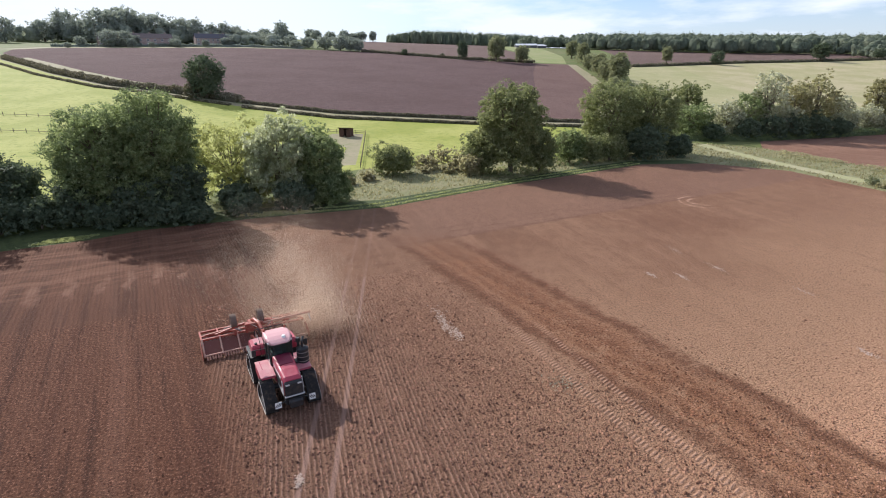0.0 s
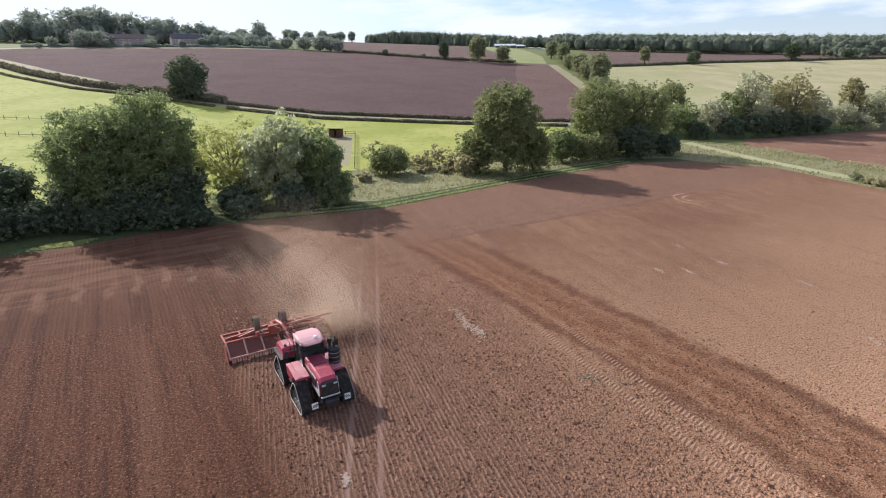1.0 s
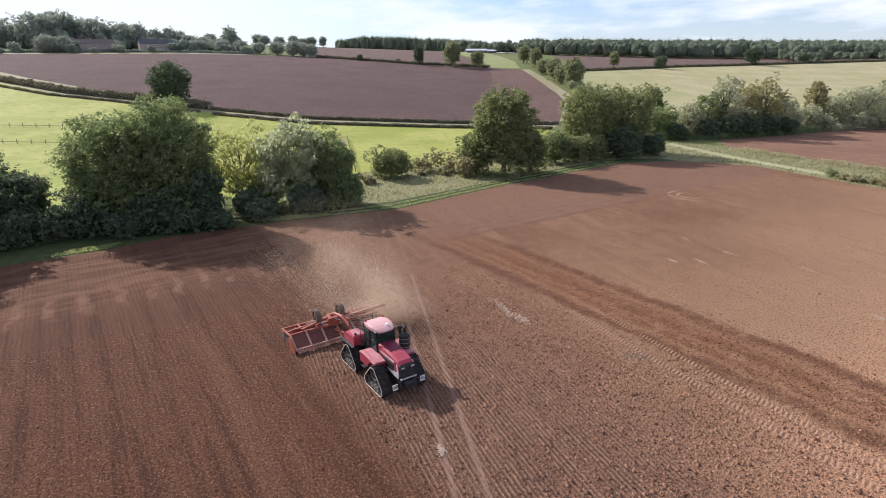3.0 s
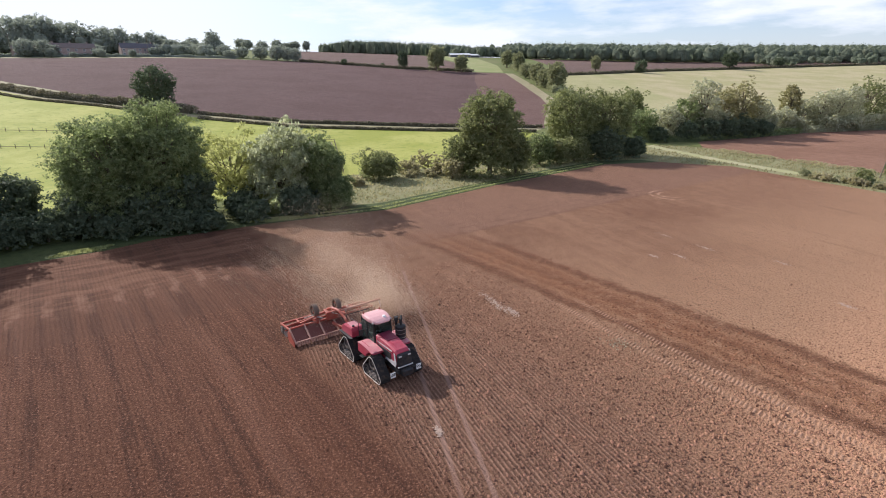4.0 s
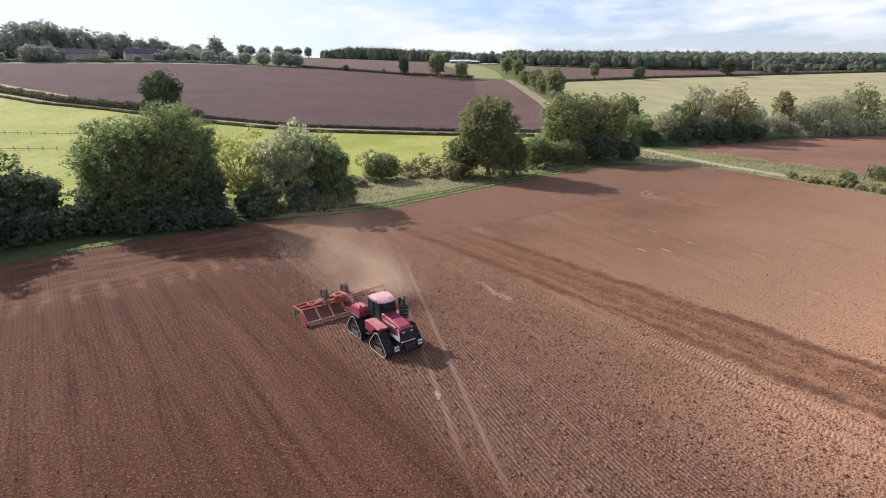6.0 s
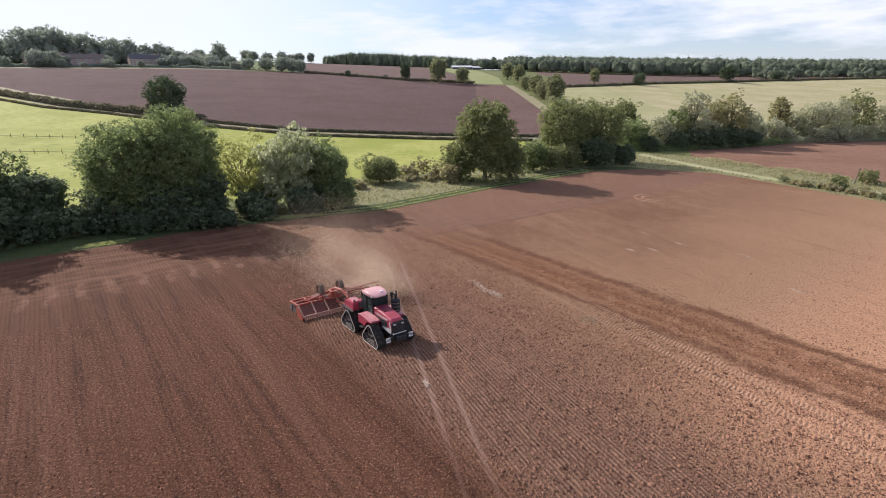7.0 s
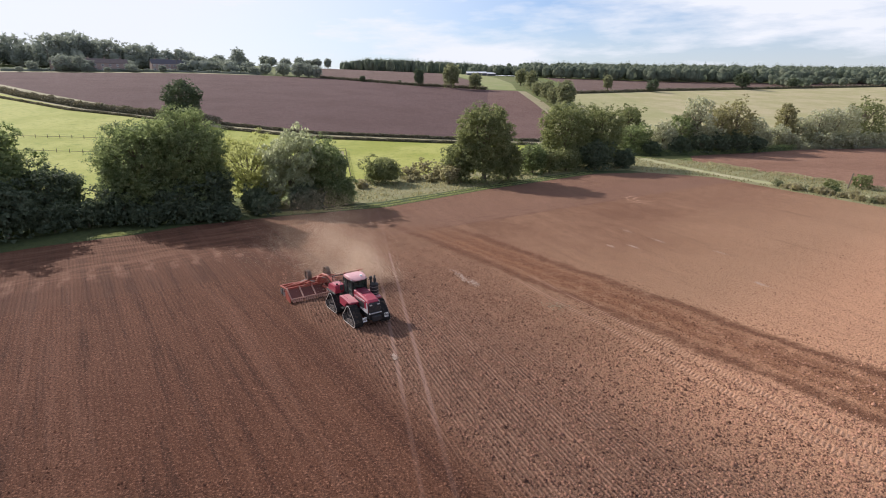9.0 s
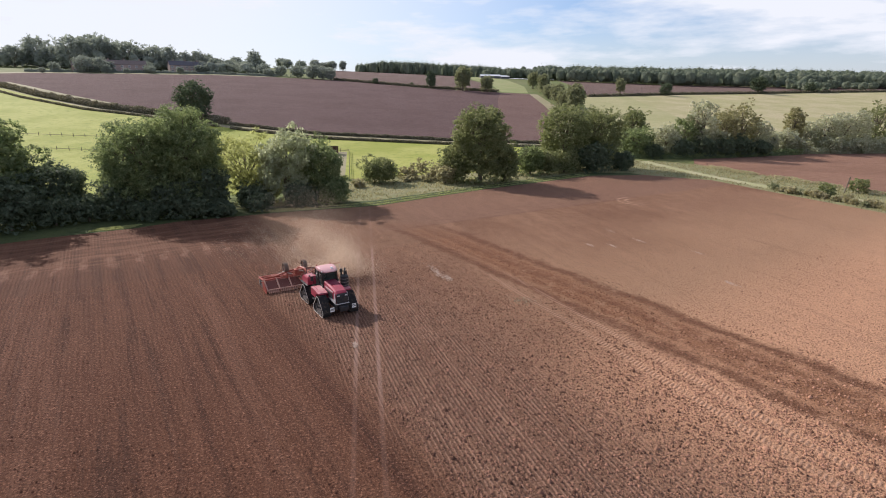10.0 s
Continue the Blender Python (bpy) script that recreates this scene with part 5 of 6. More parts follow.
pole = thing("leaning_post", Matrix.Translation(on(85.0, 87.0)) @ Matrix.Rotation(radians(12), 4, "Y"), "leaning bleached wooden post beside the track", "post")
part("shaft", rod(B(), (0, 0, -0.3), (0, 0, 3.3), 0.13, 8, 0.09), M_WOOD, pole)
part("cross_piece", bar(B(), (-0.3, 0, 2.9), (0.3, 0, 3.0), 0.08, 0.08), M_WOOD, pole)
for x, y, h in ((-262, 446, 15.0), (-191, 507, 17.0)):
    p = thing("utility_pole", Matrix.Translation(on(x, y)), "pale wooden utility pole near the houses", "utility pole")
    part("shaft", rod(B(), (0, 0, -0.3), (0, 0, h), 0.22, 8, 0.15), M_WOOD, p)
    part("crossarm", bar(B(), (-0.9, 0, h - 0.6), (0.9, 0, h - 0.6), 0.14, 0.14), M_WOOD, p)


# ---- the tractor: local x ahead, y to its left ----
YAW = math.atan2(HEAD[1], HEAD[0])
AT = (-10.73, 31.6)
tractor = thing("tractor", Matrix.Translation((*AT, 0.0)) @ Matrix.Rotation(YAW, 4, "Z"), "large dusty red tractor on four black rubber tracks", "tractor")


def ring(x, hw, z0, z1, r=0.12):
    """A rounded cross section at x."""
    out = []
    for cy, cz, a0 in ((hw - r, z1 - r, 0), (-hw + r, z1 - r, 90), (-hw + r * 0.4, z0 + r * 0.4, 180), (hw - r * 0.4, z0 + r * 0.4, 270)):
        rr = r if a0 < 180 else r * 0.4
        for k in range(4):
            a = radians(a0 + 30 * k)
            out.append((x, cy + rr * math.cos(a), cz + rr * math.sin(a)))
    return out


part("front_frame", box(B(), (2.0, 0, 1.05), (3.0, 0.95, 0.75), None, 0.06), M_BLACK, tractor)
part("rear_frame", box(B(), (-1.75, 0, 1.1), (3.1, 0.9, 0.8), None, 0.06), M_BLACK, tractor)
part("articulation_joint", rod(B(), (0.2, 0, 0.7), (0.2, 0, 1.6), 0.35, 14), M_BLACK, tractor)
hood = part("hood", loft(B(), [ring(0.85, 0.60, 1.30, 2.66, 0.16), ring(1.6, 0.60, 1.30, 2.64, 0.16), ring(2.6, 0.58, 1.28, 2.54, 0.17), ring(3.30, 0.56, 1.28, 2.40, 0.20), ring(3.52, 0.54, 1.30, 2.26, 0.20)]), M_RED, tractor)
part("hood_vent", box(B(), (1.55, 0, 2.665), (1.15, 0.86, 0.05), Matrix.Rotation(radians(4.5), 4, "Y"), 0.01), M_MAROON, hood, "dark maroon vent panel")
part("hood_crease", prism(B(), [(2.15, 2.56), (2.6, 2.53), (3.3, 2.36), (3.3, 2.39), (2.6, 2.575), (2.15, 2.62)], -0.27, 0.27, 0.01), M_RED, hood)
for s in (-1, 1):
    part("side_grille", box(B(), (2.0, s * 0.600, 1.80), (1.7, 0.03, 0.55), None, 0.01), M_BLACK, hood)
    part("side_blade", prism(B(), [(2.05, 1.34), (3.48, 1.24), (3.58, 1.55), (3.40, 2.20), (3.26, 2.22), (3.36, 1.62), (2.15, 1.54)], s * 0.575, s * 0.615, 0.008), M_TRIM, hood, "pale silver side blade")
    part("side_stripe", box(B(), (2.0, s * 0.597, 2.24), (2.0, 0.03, 0.08)), M_TRIM, hood, "pale grey stripe")
grille = part("front_grille", prism(B(), [(3.50, 1.34), (3.80, 1.36), (3.70, 2.12), (3.50, 2.22)], -0.52, 0.52, 0.03), M_BLACK, tractor, "black front grille")
for k in range(6):
    part("grille_bar", box(B(), (3.775 - 0.010 * k, 0, 1.50 + 0.085 * k), (0.03, 0.86, 0.018)), M_RUBBER, grille)
for s in (-1, 1):
    part("headlight", box(B(), (3.70, s * 0.36, 2.05), (0.05, 0.24, 0.10), None, 0.01), M_TRIM, grille, "clear headlight")
part("front_trim", box(B(), (3.76, 0, 1.33), (0.14, 1.18, 0.08), None, 0.02), M_TRIM, tractor, "pale grey trim band")
part("bumper", prism(B(), [(3.2, 0.72), (3.78, 0.78), (3.82, 1.2), (3.2, 1.3)], -0.55, 0.55, 0.04), M_BLACK, tractor)
part("front_weight", box(B(), (3.95, 0, 0.95), (0.4, 0.8, 0.5), None, 0.08), M_BLACK, tractor)
for s in (-1, 1):
    brd = part("warning_board", box(B(), (3.80, s * 1.02, 0.95), (0.03, 0.38, 0.38), Matrix.Rotation(radians(-6), 4, "Y"), 0.005), M_WHITE, tractor, "white and black striped warning board")
    for k in (-1, 0, 1):
        part("stripe", box(B(), (3.822, s * 1.02 + 0.11 * k, 0.95), (0.006, 0.05, 0.36 if k == 0 else 0.24), Matrix.Rotation(s * radians(35), 4, "X")), M_BLACK, brd)
    part("board_bracket", bar(B(), (3.7, s * 0.5, 1.05), (3.78, s * 0.85, 1.02), 0.05, 0.05), M_BLACK, tractor)

# cab
part("cab_floor", box(B(), (-0.05, 0, 1.62), (1.85, 1.46, 0.35), None, 0.05), M_BLACK, tractor)
part("cab_back_panel", box(B(), (-0.98, 0, 2.1), (0.08, 1.30, 0.75), None, 0.02), M_BLACK, tractor)
for sx, x0, x1 in ((1, 0.86, 0.72), (-1, -0.98, -1.0)):
    for s in (-1, 1):
        part("cab_pillar", bar(B(), (x0, s * 0.68, 1.75), (x1, s * 0.72, 3.50), 0.08, 0.08), M_BLACK, tractor)
for s in (-1, 1):
    part("cab_pillar", bar(B(), (-0.15, s * 0.75, 1.75), (-0.15, s * 0.75, 3.50), 0.07, 0.07), M_BLACK, tractor)
    pane = part("side_window", prism(B(), [(-0.96, 1.85), (0.84, 1.85), (0.72, 3.38), (-0.97, 3.38)], s * 0.735, s * 0.715), M_GLASS, tractor, "tinted side window")
    pane.visible_shadow = False
pane = part("windscreen", prism(B(), [(0.86, 1.95), (0.88, 1.95), (0.75, 3.38), (0.73, 3.38)], -0.64, 0.64), M_GLASS, tractor, "tinted windscreen")
pane.visible_shadow = False
pane = part("rear_window", prism(B(), [(-1.02, 2.5), (-1.0, 2.5), (-1.0, 3.38), (-1.02, 3.38)], -0.64, 0.64), M_GLASS, tractor, "tinted rear window")
pane.visible_shadow = False
part("seat", box(box(B(), (-0.35, 0, 2.1), (0.55, 0.55, 0.2), None, 0.05), (-0.65, 0, 2.5), (0.18, 0.52, 0.75), None, 0.05), M_BLACK, tractor)
part("steering_column", rod(B(), (0.35, 0, 1.8), (0.18, 0, 2.5), 0.07), M_BLACK, tractor)
part("console", box(B(), (-0.25, -0.45, 2.25), (0.8, 0.2, 0.25), None, 0.04), M_BLACK, tractor)
bm = loft(B(), [ring(-1.18, 0.42, 3.45, 3.52, 0.03), ring(-1.08, 0.62, 3.44, 3.58, 0.06), ring(-0.85, 0.76, 3.44, 3.67, 0.10), ring(-0.5, 0.82, 3.43, 3.74, 0.13), ring(-0.1, 0.84, 3.43, 3.77, 0.15), ring(0.35, 0.81, 3.43, 3.74, 0.13), ring(0.70, 0.72, 3.44, 3.66, 0.10), ring(0.92, 0.58, 3.44, 3.57, 0.06), ring(1.02, 0.40, 3.45, 3.51, 0.03)])
roof = part("cab_roof", bm, M_ROOF, tractor, "pale red cab roof, sunlight put into its colour")
for s in (-1, 1):
    for y in (0.45, 0.8):
        part("work_lamp", box(B(), (0.97 - 0.3 * y, s * y * 0.86, 3.50), (0.10, 0.18, 0.12), None, 0.02), M_TRIM, roof, "clear work lamp")
    part("beacon", rod(B(), (-0.75, s * 0.66, 3.62), (-0.75, s * 0.66, 3.84), 0.07, 10, 0.05), M_ORANGE, roof, "orange beacon")
# white dome added where a glint shows on the roof
part("glint_dome", rod(B(), (0.52, 0.30, 3.66), (0.52, 0.30, 3.78), 0.16, 14, 0.10), M_WHITE, roof, "white dome standing in for a glint on the roof")
for s in (-1, 1):
    arm = part("mirror_arm", rod(B(), (0.75, s * 0.88, 3.25), (0.60, s * 1.62, 3.20), 0.025), M_BLACK, tractor)
    part("mirror", box(B(), (0.60, s * 1.62, 3.0), (0.08, 0.26, 0.45), None, 0.03), M_BLACK, arm)
    part("handrail", rod(rod(B(), (-1.1, s * 0.95, 1.9), (-1.1, s * 0.95, 2.9), 0.02), (-2.6, s * 0.9, 2.75), (-1.1, s * 0.95, 2.9), 0.02), M_BLACK, tractor)

# bodywork over the tracks
for s in (-1, 1):
    fen = part("front_fender", prism(B(), [(-0.20, 1.25), (-0.20, 1.94), (0.30, 2.00), (1.20, 1.97), (1.95, 1.88), (2.02, 1.80), (1.40, 1.77), (1.05, 1.50), (0.90, 1.25)], s * 0.64, s * 1.54, 0.03), M_RED, tractor, "red fender box")
    # top sheet in the sunlit red, over the plain red box
    part("fender_top", prism(B(), [(-0.16, 1.945), (0.30, 2.005), (1.20, 1.975), (1.95, 1.885), (1.96, 1.93), (1.20, 2.02), (0.30, 2.05), (-0.16, 1.99)], s * 0.68, s * 1.57, 0.012), M_FENDER, fen, "pink-red top panel, sunlight put into its colour")
    part("fender_rib", bar(B(), (0.0, s * 1.30, 2.04), (1.1, s * 1.30, 2.03), 0.05, 0.04), M_RED, fen)
    tank = part("rear_tank", prism(B(), [(-2.95, 1.77), (-1.28, 1.77), (-1.18, 2.32), (-1.32, 2.52), (-2.60, 2.44), (-2.95, 2.22)], s * 0.46, s * 1.44, 0.05), M_RED, tractor, "red tank housing")
    # lid in the same red with sunlight in its colour
    part("tank_lid", box(B(), (-1.95, s * 0.95, 2.50), (0.9, 0.6, 0.05), Matrix.Rotation(radians(3.5), 4, "Y"), 0.015), M_FENDER, tank)
    part("filler_cap", rod(B(), (-1.55, s * 1.15, 2.50), (-1.55, s * 1.15, 2.62), 0.09, 12), M_BLACK, tank)
    part("rear_fender", prism(B(), [(-3.0, 1.76), (-1.2, 1.76), (-1.1, 1.82), (-3.05, 1.82)], s * 1.44, s * 1.64, 0.02), M_BLACK, tractor)
    st = part("step", box(B(), (0.05, s * 1.25, 0.85), (0.5, 0.45, 0.05), None, 0.01), M_BLACK, tractor)
    part("step_rung", box(B(), (0.05, s * 1.25, 1.25), (0.45, 0.40, 0.05), None, 0.01), M_BLACK, st)
    part("side_panel", box(B(), (1.35, s * 0.64, 1.50), (0.6, 0.10, 0.4), None, 0.03), M_RED, tractor)
part("rear_deck", box(B(), (-2.1, 0, 1.75), (1.8, 0.9, 0.4), None, 0.05), M_BLACK, tractor)
part("rear_rail", rod(rod(rod(B(), (-3.0, -0.95, 2.35), (-3.0, -0.95, 2.9), 0.03), (-3.0, 0.95, 2.35), (-3.0, 0.95, 2.9), 0.03), (-3.0, -0.95, 2.88), (-3.0, 0.95, 2.88), 0.03), M_BLACK, tractor)
# exhaust side
can = part("exhaust_can", rod(rod(B(), (1.15, 1.26, 1.95), (1.15, 1.26, 2.92), 0.38, 18), (1.15, 1.26, 2.92), (1.15, 1.26, 3.06), 0.38, 18, 0.18), M_BLACK, tractor, "black exhaust canister")
part("exhaust_pipe", rod(rod(B(), (1.25, 1.25, 2.9), (1.25, 1.25, 3.45), 0.08, 10), (1.25, 1.25, 3.42), (1.02, 1.40, 3.62), 0.085, 10), M_BLACK, can)
part("intake_stack", rod(rod(B(), (0.85, 1.10, 2.6), (0.85, 1.10, 3.35), 0.09, 10), (0.85, 1.10, 3.30), (0.85, 1.10, 3.55), 0.16, 12, 0.13), M_BLACK, can)
part("canister_bracket", box(B(), (1.15, 0.95, 2.1), (0.5, 0.5, 0.12), None, 0.02), M_BLACK, can)
for k in range(3):
    part("band", rod(B(), (1.15, 1.26, 2.1 + 0.30 * k), (1.15, 1.26, 2.14 + 0.30 * k), 0.392, 18), M_STEEL, can)
# hitch
part("hitch", box(box(B(), (-3.35, 0, 0.75), (0.7, 0.35, 0.25), None, 0.04), (-3.2, 0, 1.15), (0.2, 0.9, 0.7), None, 0.04), M_BLACK, tractor)
for k in range(4):
    part("hose", rod(rod(B(), (-3.2, -0.24 + 0.16 * k, 1.5), (-3.8, -0.2 + 0.13 * k, 1.25), 0.025, 6), (-3.8, -0.2 + 0.13 * k, 1.25), (-4.6, -0.12 + 0.08 * k, 1.05), 0.025, 6), M_BLACK, tractor)


# tracks
def hull(circles, grow, n=64):
    """The belt's way round its wheels: the outline of the circles' convex hull."""
    out = []
    for k in range(n * 6):
        a = 2 * math.pi * k / (n * 6)
        d = (math.cos(a), math.sin(a))
        c = max(circles, key=lambda q: q[0] * d[0] + q[1] * d[1] + q[2])
        out.append((c[0] + (c[2] + grow) * d[0], c[1] + (c[2] + grow) * d[1]))
    # even steps along the outline
    pts = [out[0]]
    seg = out + [out[0]]
    total = sum(math.dist(a, b) for a, b in zip(seg, seg[1:]))
    step, left = total / n, total / n
    for a, b in zip(seg, seg[1:]):
        d = math.dist(a, b)
        at = 0.0
        while d - at >= left - 1e-9 and len(pts) < n:
            at += left
            f = at / d if d else 0
            pts.append((a[0] + (b[0] - a[0]) * f, a[1] + (b[1] - a[1]) * f))
            left = step
        left -= d - at
    return pts


WHEELS = [(0.0, 1.18, 0.48), (-0.86, 0.42, 0.36), (0.86, 0.42, 0.36)]


def belt_mesh():
    bm = B()
    inner, outer = hull(WHEELS, 0.0), hull(WHEELS, 0.05)
    n, w = min(len(inner), len(outer)), 0.38
    rows = []
    for (ax, az), (bx, bz) in zip(inner[:n], outer[:n]):
        rows.append([bm.verts.new(p) for p in ((ax, -w, az), (bx, -w, bz), (bx, w, bz), (ax, w, az))])
    for i in range(n):
        r, s = rows[i], rows[(i + 1) % n]
        for k in range(4):
            bm.faces.new((r[k], r[(k + 1) % 4], s[(k + 1) % 4], s[k]))
    for i in range(0, n, 2):
        (ax, az), (bx, bz) = outer[i], outer[(i + 1) % n]
        ang = math.atan2(bz - az, bx - ax)
        for s in (-1, 1):
            m = Matrix.Rotation(-ang, 4, "Y") @ Matrix.Rotation(s * 0.45, 4, "Z")
            box(bm, ((ax + bx) / 2, s * 0.20, (az + bz) / 2), (0.06, 0.40, 0.07), m)
    bmesh.ops.recalc_face_normals(bm, faces=bm.faces)
    return bm


def wheel_mesh(r, spokes, half=0.30):
    bm = B()
    n = 24
    for r0, r1, w in ((r * 0.72, r, half),):
        rows = []
        for k in range(n):
            a = 2 * math.pi * k / n
            c, s = math.cos(a), math.sin(a)
            rows.append([bm.verts.new((q * c, y, q * s)) for q, y in ((r0, -w), (r1, -w), (r1, w), (r0, w))])
        for i in range(n):
            p, q = rows[i], rows[(i + 1) % n]
            for k in range(4):
                bm.faces.new((p[k], p[(k + 1) % 4], q[(k + 1) % 4], q[k]))
    rod(bm, (0, -half * 0.9, 0), (0, half * 0.9, 0), r * 0.28, 12)
    for k in range(spokes):
        a = 2 * math.pi * k / spokes
        bar(bm, (0, 0, 0), (r * 0.8 * math.cos(a), 0, r * 0.8 * math.sin(a)), 0.10, half * 1.1)
    bmesh.ops.recalc_face_normals(bm, faces=bm.faces)
    return bm


def as_mesh(name, bm, material):
    me = bpy.data.meshes.new(name)
    bm.to_mesh(me), bm.free()
    me.materials.append(material)
    return me


BELT = as_mesh("belt", belt_mesh(), M_RUBBER)
DRIVE, IDLER, ROLLER = as_mesh("drive_wheel", wheel_mesh(0.47, 8), M_DARK_STEEL), as_mesh("idler", wheel_mesh(0.35, 6), M_DARK_STEEL), as_mesh("roller", wheel_mesh(0.18, 4), M_STEEL)
EDGE = []
for y in (-0.385, 0.385):
    bm = B()
    pts = hull(WHEELS, 0.02, 48)
    for a, b in zip(pts, pts[1:] + pts[:1]):
        bar(bm, (a[0], y, a[1]), (b[0], y, b[1]), 0.03, 0.05)
    EDGE.append(as_mesh("belt_edge", bm, M_PALE))
for fx in (1.95, -1.95):
    for s in (-1, 1):
        belt = part("track", BELT, None, tractor, "black rubber track", Matrix.Translation((fx, s * 1.30, 0.0)))
        part("drive_wheel", DRIVE, None, belt, "", Matrix.Translation((0, 0, 1.18)))
        for x in (-0.86, 0.86):
            part("idler", IDLER, None, belt, "", Matrix.Translation((x, 0, 0.42)))
        for x in (-0.38, 0.0, 0.38):
            part("roller", ROLLER, None, belt, "", Matrix.Translation((x, 0, 0.26)))
        part("undercarriage", prism(B(), [(-0.8, 0.35), (0.8, 0.35), (0.7, 0.52), (0.12, 1.1), (-0.12, 1.1), (-0.7, 0.52)], -0.12, 0.12, 0.02), M_BLACK, belt)
        part("belt_edge", EDGE[0 if s < 0 else 1], None, belt, "pale rim")
        part("axle", rod(B(), (0, -s * 0.3, 1.18), (0, -s * 0.9, 1.15), 0.16, 12), M_BLACK, belt)

# ---- the cultivator behind it ----
CV = Matrix.Translation((*AT, 0.0)) @ Matrix.Rotation(YAW, 4, "Z")
cult = thing("cultivator", CV @ Matrix.Translation((0, -0.45, 0)), "wide orange-red trailed cultivator with a levelling board", "cultivator")
part("drawbar", bar(bar(B(), (-3.6, 0.45, 0.75), (-6.1, -0.35, 1.0), 0.16, 0.20), (-3.6, 0.45, 0.75), (-6.1, 0.75, 1.0), 0.16, 0.20), M_ORANGE, cult)
part("hitch_eye", rod(B(), (-3.55, 0.45, 0.68), (-3.55, 0.45, 0.86), 0.14, 12), M_STEEL, cult)
for x, z in ((-6.95, 1.06), (-7.7, 0.98), (-8.7, 0.88)):
    part("main_beam", bar(B(), (x, -3.75, z), (x, 3.75, z), 0.16, 0.16), M_ORANGE, cult)
for y in (-3.7, -2.45, -1.2, 0.0, 1.2, 2.45, 3.7):
    part("side_beam", bar(B(), (-6.85, y, 1.07), (-8.8, y, 0.90), 0.12, 0.14), M_ORANGE, cult)
for k in range(6):
    y0 = -3.68 + k * 1.23
    pn = part("levelling_board", prism(B(), [(-5.76, 0.28), (-5.72, 0.25), (-6.76, 0.95), (-6.80, 0.98)], y0 + 0.08, y0 + 1.15), M_BLADE, cult, "worn dark red levelling board")
    part("arm", bar(B(), (-5.62, y0, 0.30), (-6.92, y0, 1.14), 0.11, 0.14), M_BOOM, pn)
    for j in range(6):
        part("tooth", prism(B(), [(-5.84, 0.08), (-5.66, 0.02), (-5.62, 0.08), (-5.72, 0.40), (-5.84, 0.40)], y0 + 0.10 + 0.185 * j, y0 + 0.20 + 0.185 * j), M_BOOM, pn)
part("board_rail", bar(B(), (-5.72, -3.75, 0.38), (-5.72, 3.75, 0.38), 0.09, 0.09), M_BOOM, cult, "pale worn rail")
for s in (-1, 1):
    part("end_plate", prism(B(), [(-5.55, 0.14), (-5.75, 0.06), (-6.7, 0.08), (-6.95, 0.30), (-7.0, 0.80), (-6.80, 1.04), (-6.5, 1.02), (-5.6, 0.48)], s * 3.80, s * 3.84), M_ORANGE, cult)
    part("lift_ram", rod(rod(B(), (-6.5, s * 1.0, 1.45), (-7.3, s * 1.6, 1.55), 0.06, 8), (-7.3, s * 1.6, 1.55), (-7.9, s * 2.0, 1.2), 0.035, 8), M_STEEL, cult)
    part("fold_arm", bar(B(), (-6.9, s * 0.6, 1.75), (-7.0, s * 2.7, 1.25), 0.12, 0.16), M_ORANGE, cult)
part("headstock", box(box(B(), (-6.6, 0, 1.45), (0.25, 1.3, 0.7), None, 0.04), (-7.4, 0, 1.3), (1.5, 0.5, 0.3), None, 0.05), M_ORANGE, cult)
bm = B()
tube_path(bm, [(-4.4, 0.45, 0.95), (-5.2, 0.42, 1.45), (-6.2, 0.30, 1.85), (-7.2, 0.12, 1.80), (-8.1, 0.0, 1.35)], [0.10, 0.12, 0.13, 0.12, 0.10], 8)
part("gooseneck", bm, M_ORANGE, cult, "curved orange-red lifting arm")
for s in (-1, 1):
    part("wing_brace", bar(B(), (-7.0, s * 0.3, 1.65), (-7.7, s * 3.4, 1.05), 0.10, 0.10), M_ORANGE, cult)
    part("hinge_block", box(B(), (-7.35, s * 1.35, 1.12), (1.3, 0.22, 0.30), None, 0.03), M_ORANGE, cult)
    part("hose", rod(rod(B(), (-4.6, 0.3 + s * 0.08, 1.05), (-5.8, 0.2 + s * 0.1, 1.75), 0.025, 6), (-5.8, 0.2 + s * 0.1, 1.75), (-6.9, s * 0.4, 1.70), 0.025, 6), M_BLACK, cult)
part("valve_block", box(B(), (-6.9, 0.5, 1.65), (0.4, 0.4, 0.3), None, 0.03), M_STEEL, cult)
for y in (-1.35, 0.6):
    ty = part("transport_wheel", as_mesh("tyre", wheel_mesh(0.52, 6, 0.20), M_DUSTY), None, cult, "raised dusty transport wheel", Matrix.Translation((-7.25, y, 1.98)))
    part("wheel_arm", bar(B(), (0, 0.22, 0), (-0.2, 0.22, -0.85), 0.12, 0.16), M_ORANGE, ty)
    part("rim", rod(B(), (0, -0.12, 0), (0, 0.12, 0), 0.26, 12), M_ORANGE, ty)
disc_me = as_mesh("disc", rod(B(), (0, -0.01, 0), (0, 0.01, 0), 0.28, 14), M_STEEL)
for row, x in ((0, -7.15), (1, -7.95)):
    for k in range(26):
        part("disc", disc_me, None, cult, "", Matrix.Translation((x, -3.62 + 0.29 * k, 0.24)) @ Matrix.Rotation(radians(18 if row else -18), 4, "Z"))
part("disc_axle", bar(bar(B(), (-7.15, -3.7, 0.55), (-7.15, 3.7, 0.55), 0.09, 0.09), (-7.95, -3.7, 0.55), (-7.95, 3.7, 0.55), 0.09, 0.09), M_ORANGE, cult)
ring_me = as_mesh("press_ring", rod(B(), (0, -0.05, 0), (0, 0.05, 0), 0.32, 16), M_DARK_STEEL)
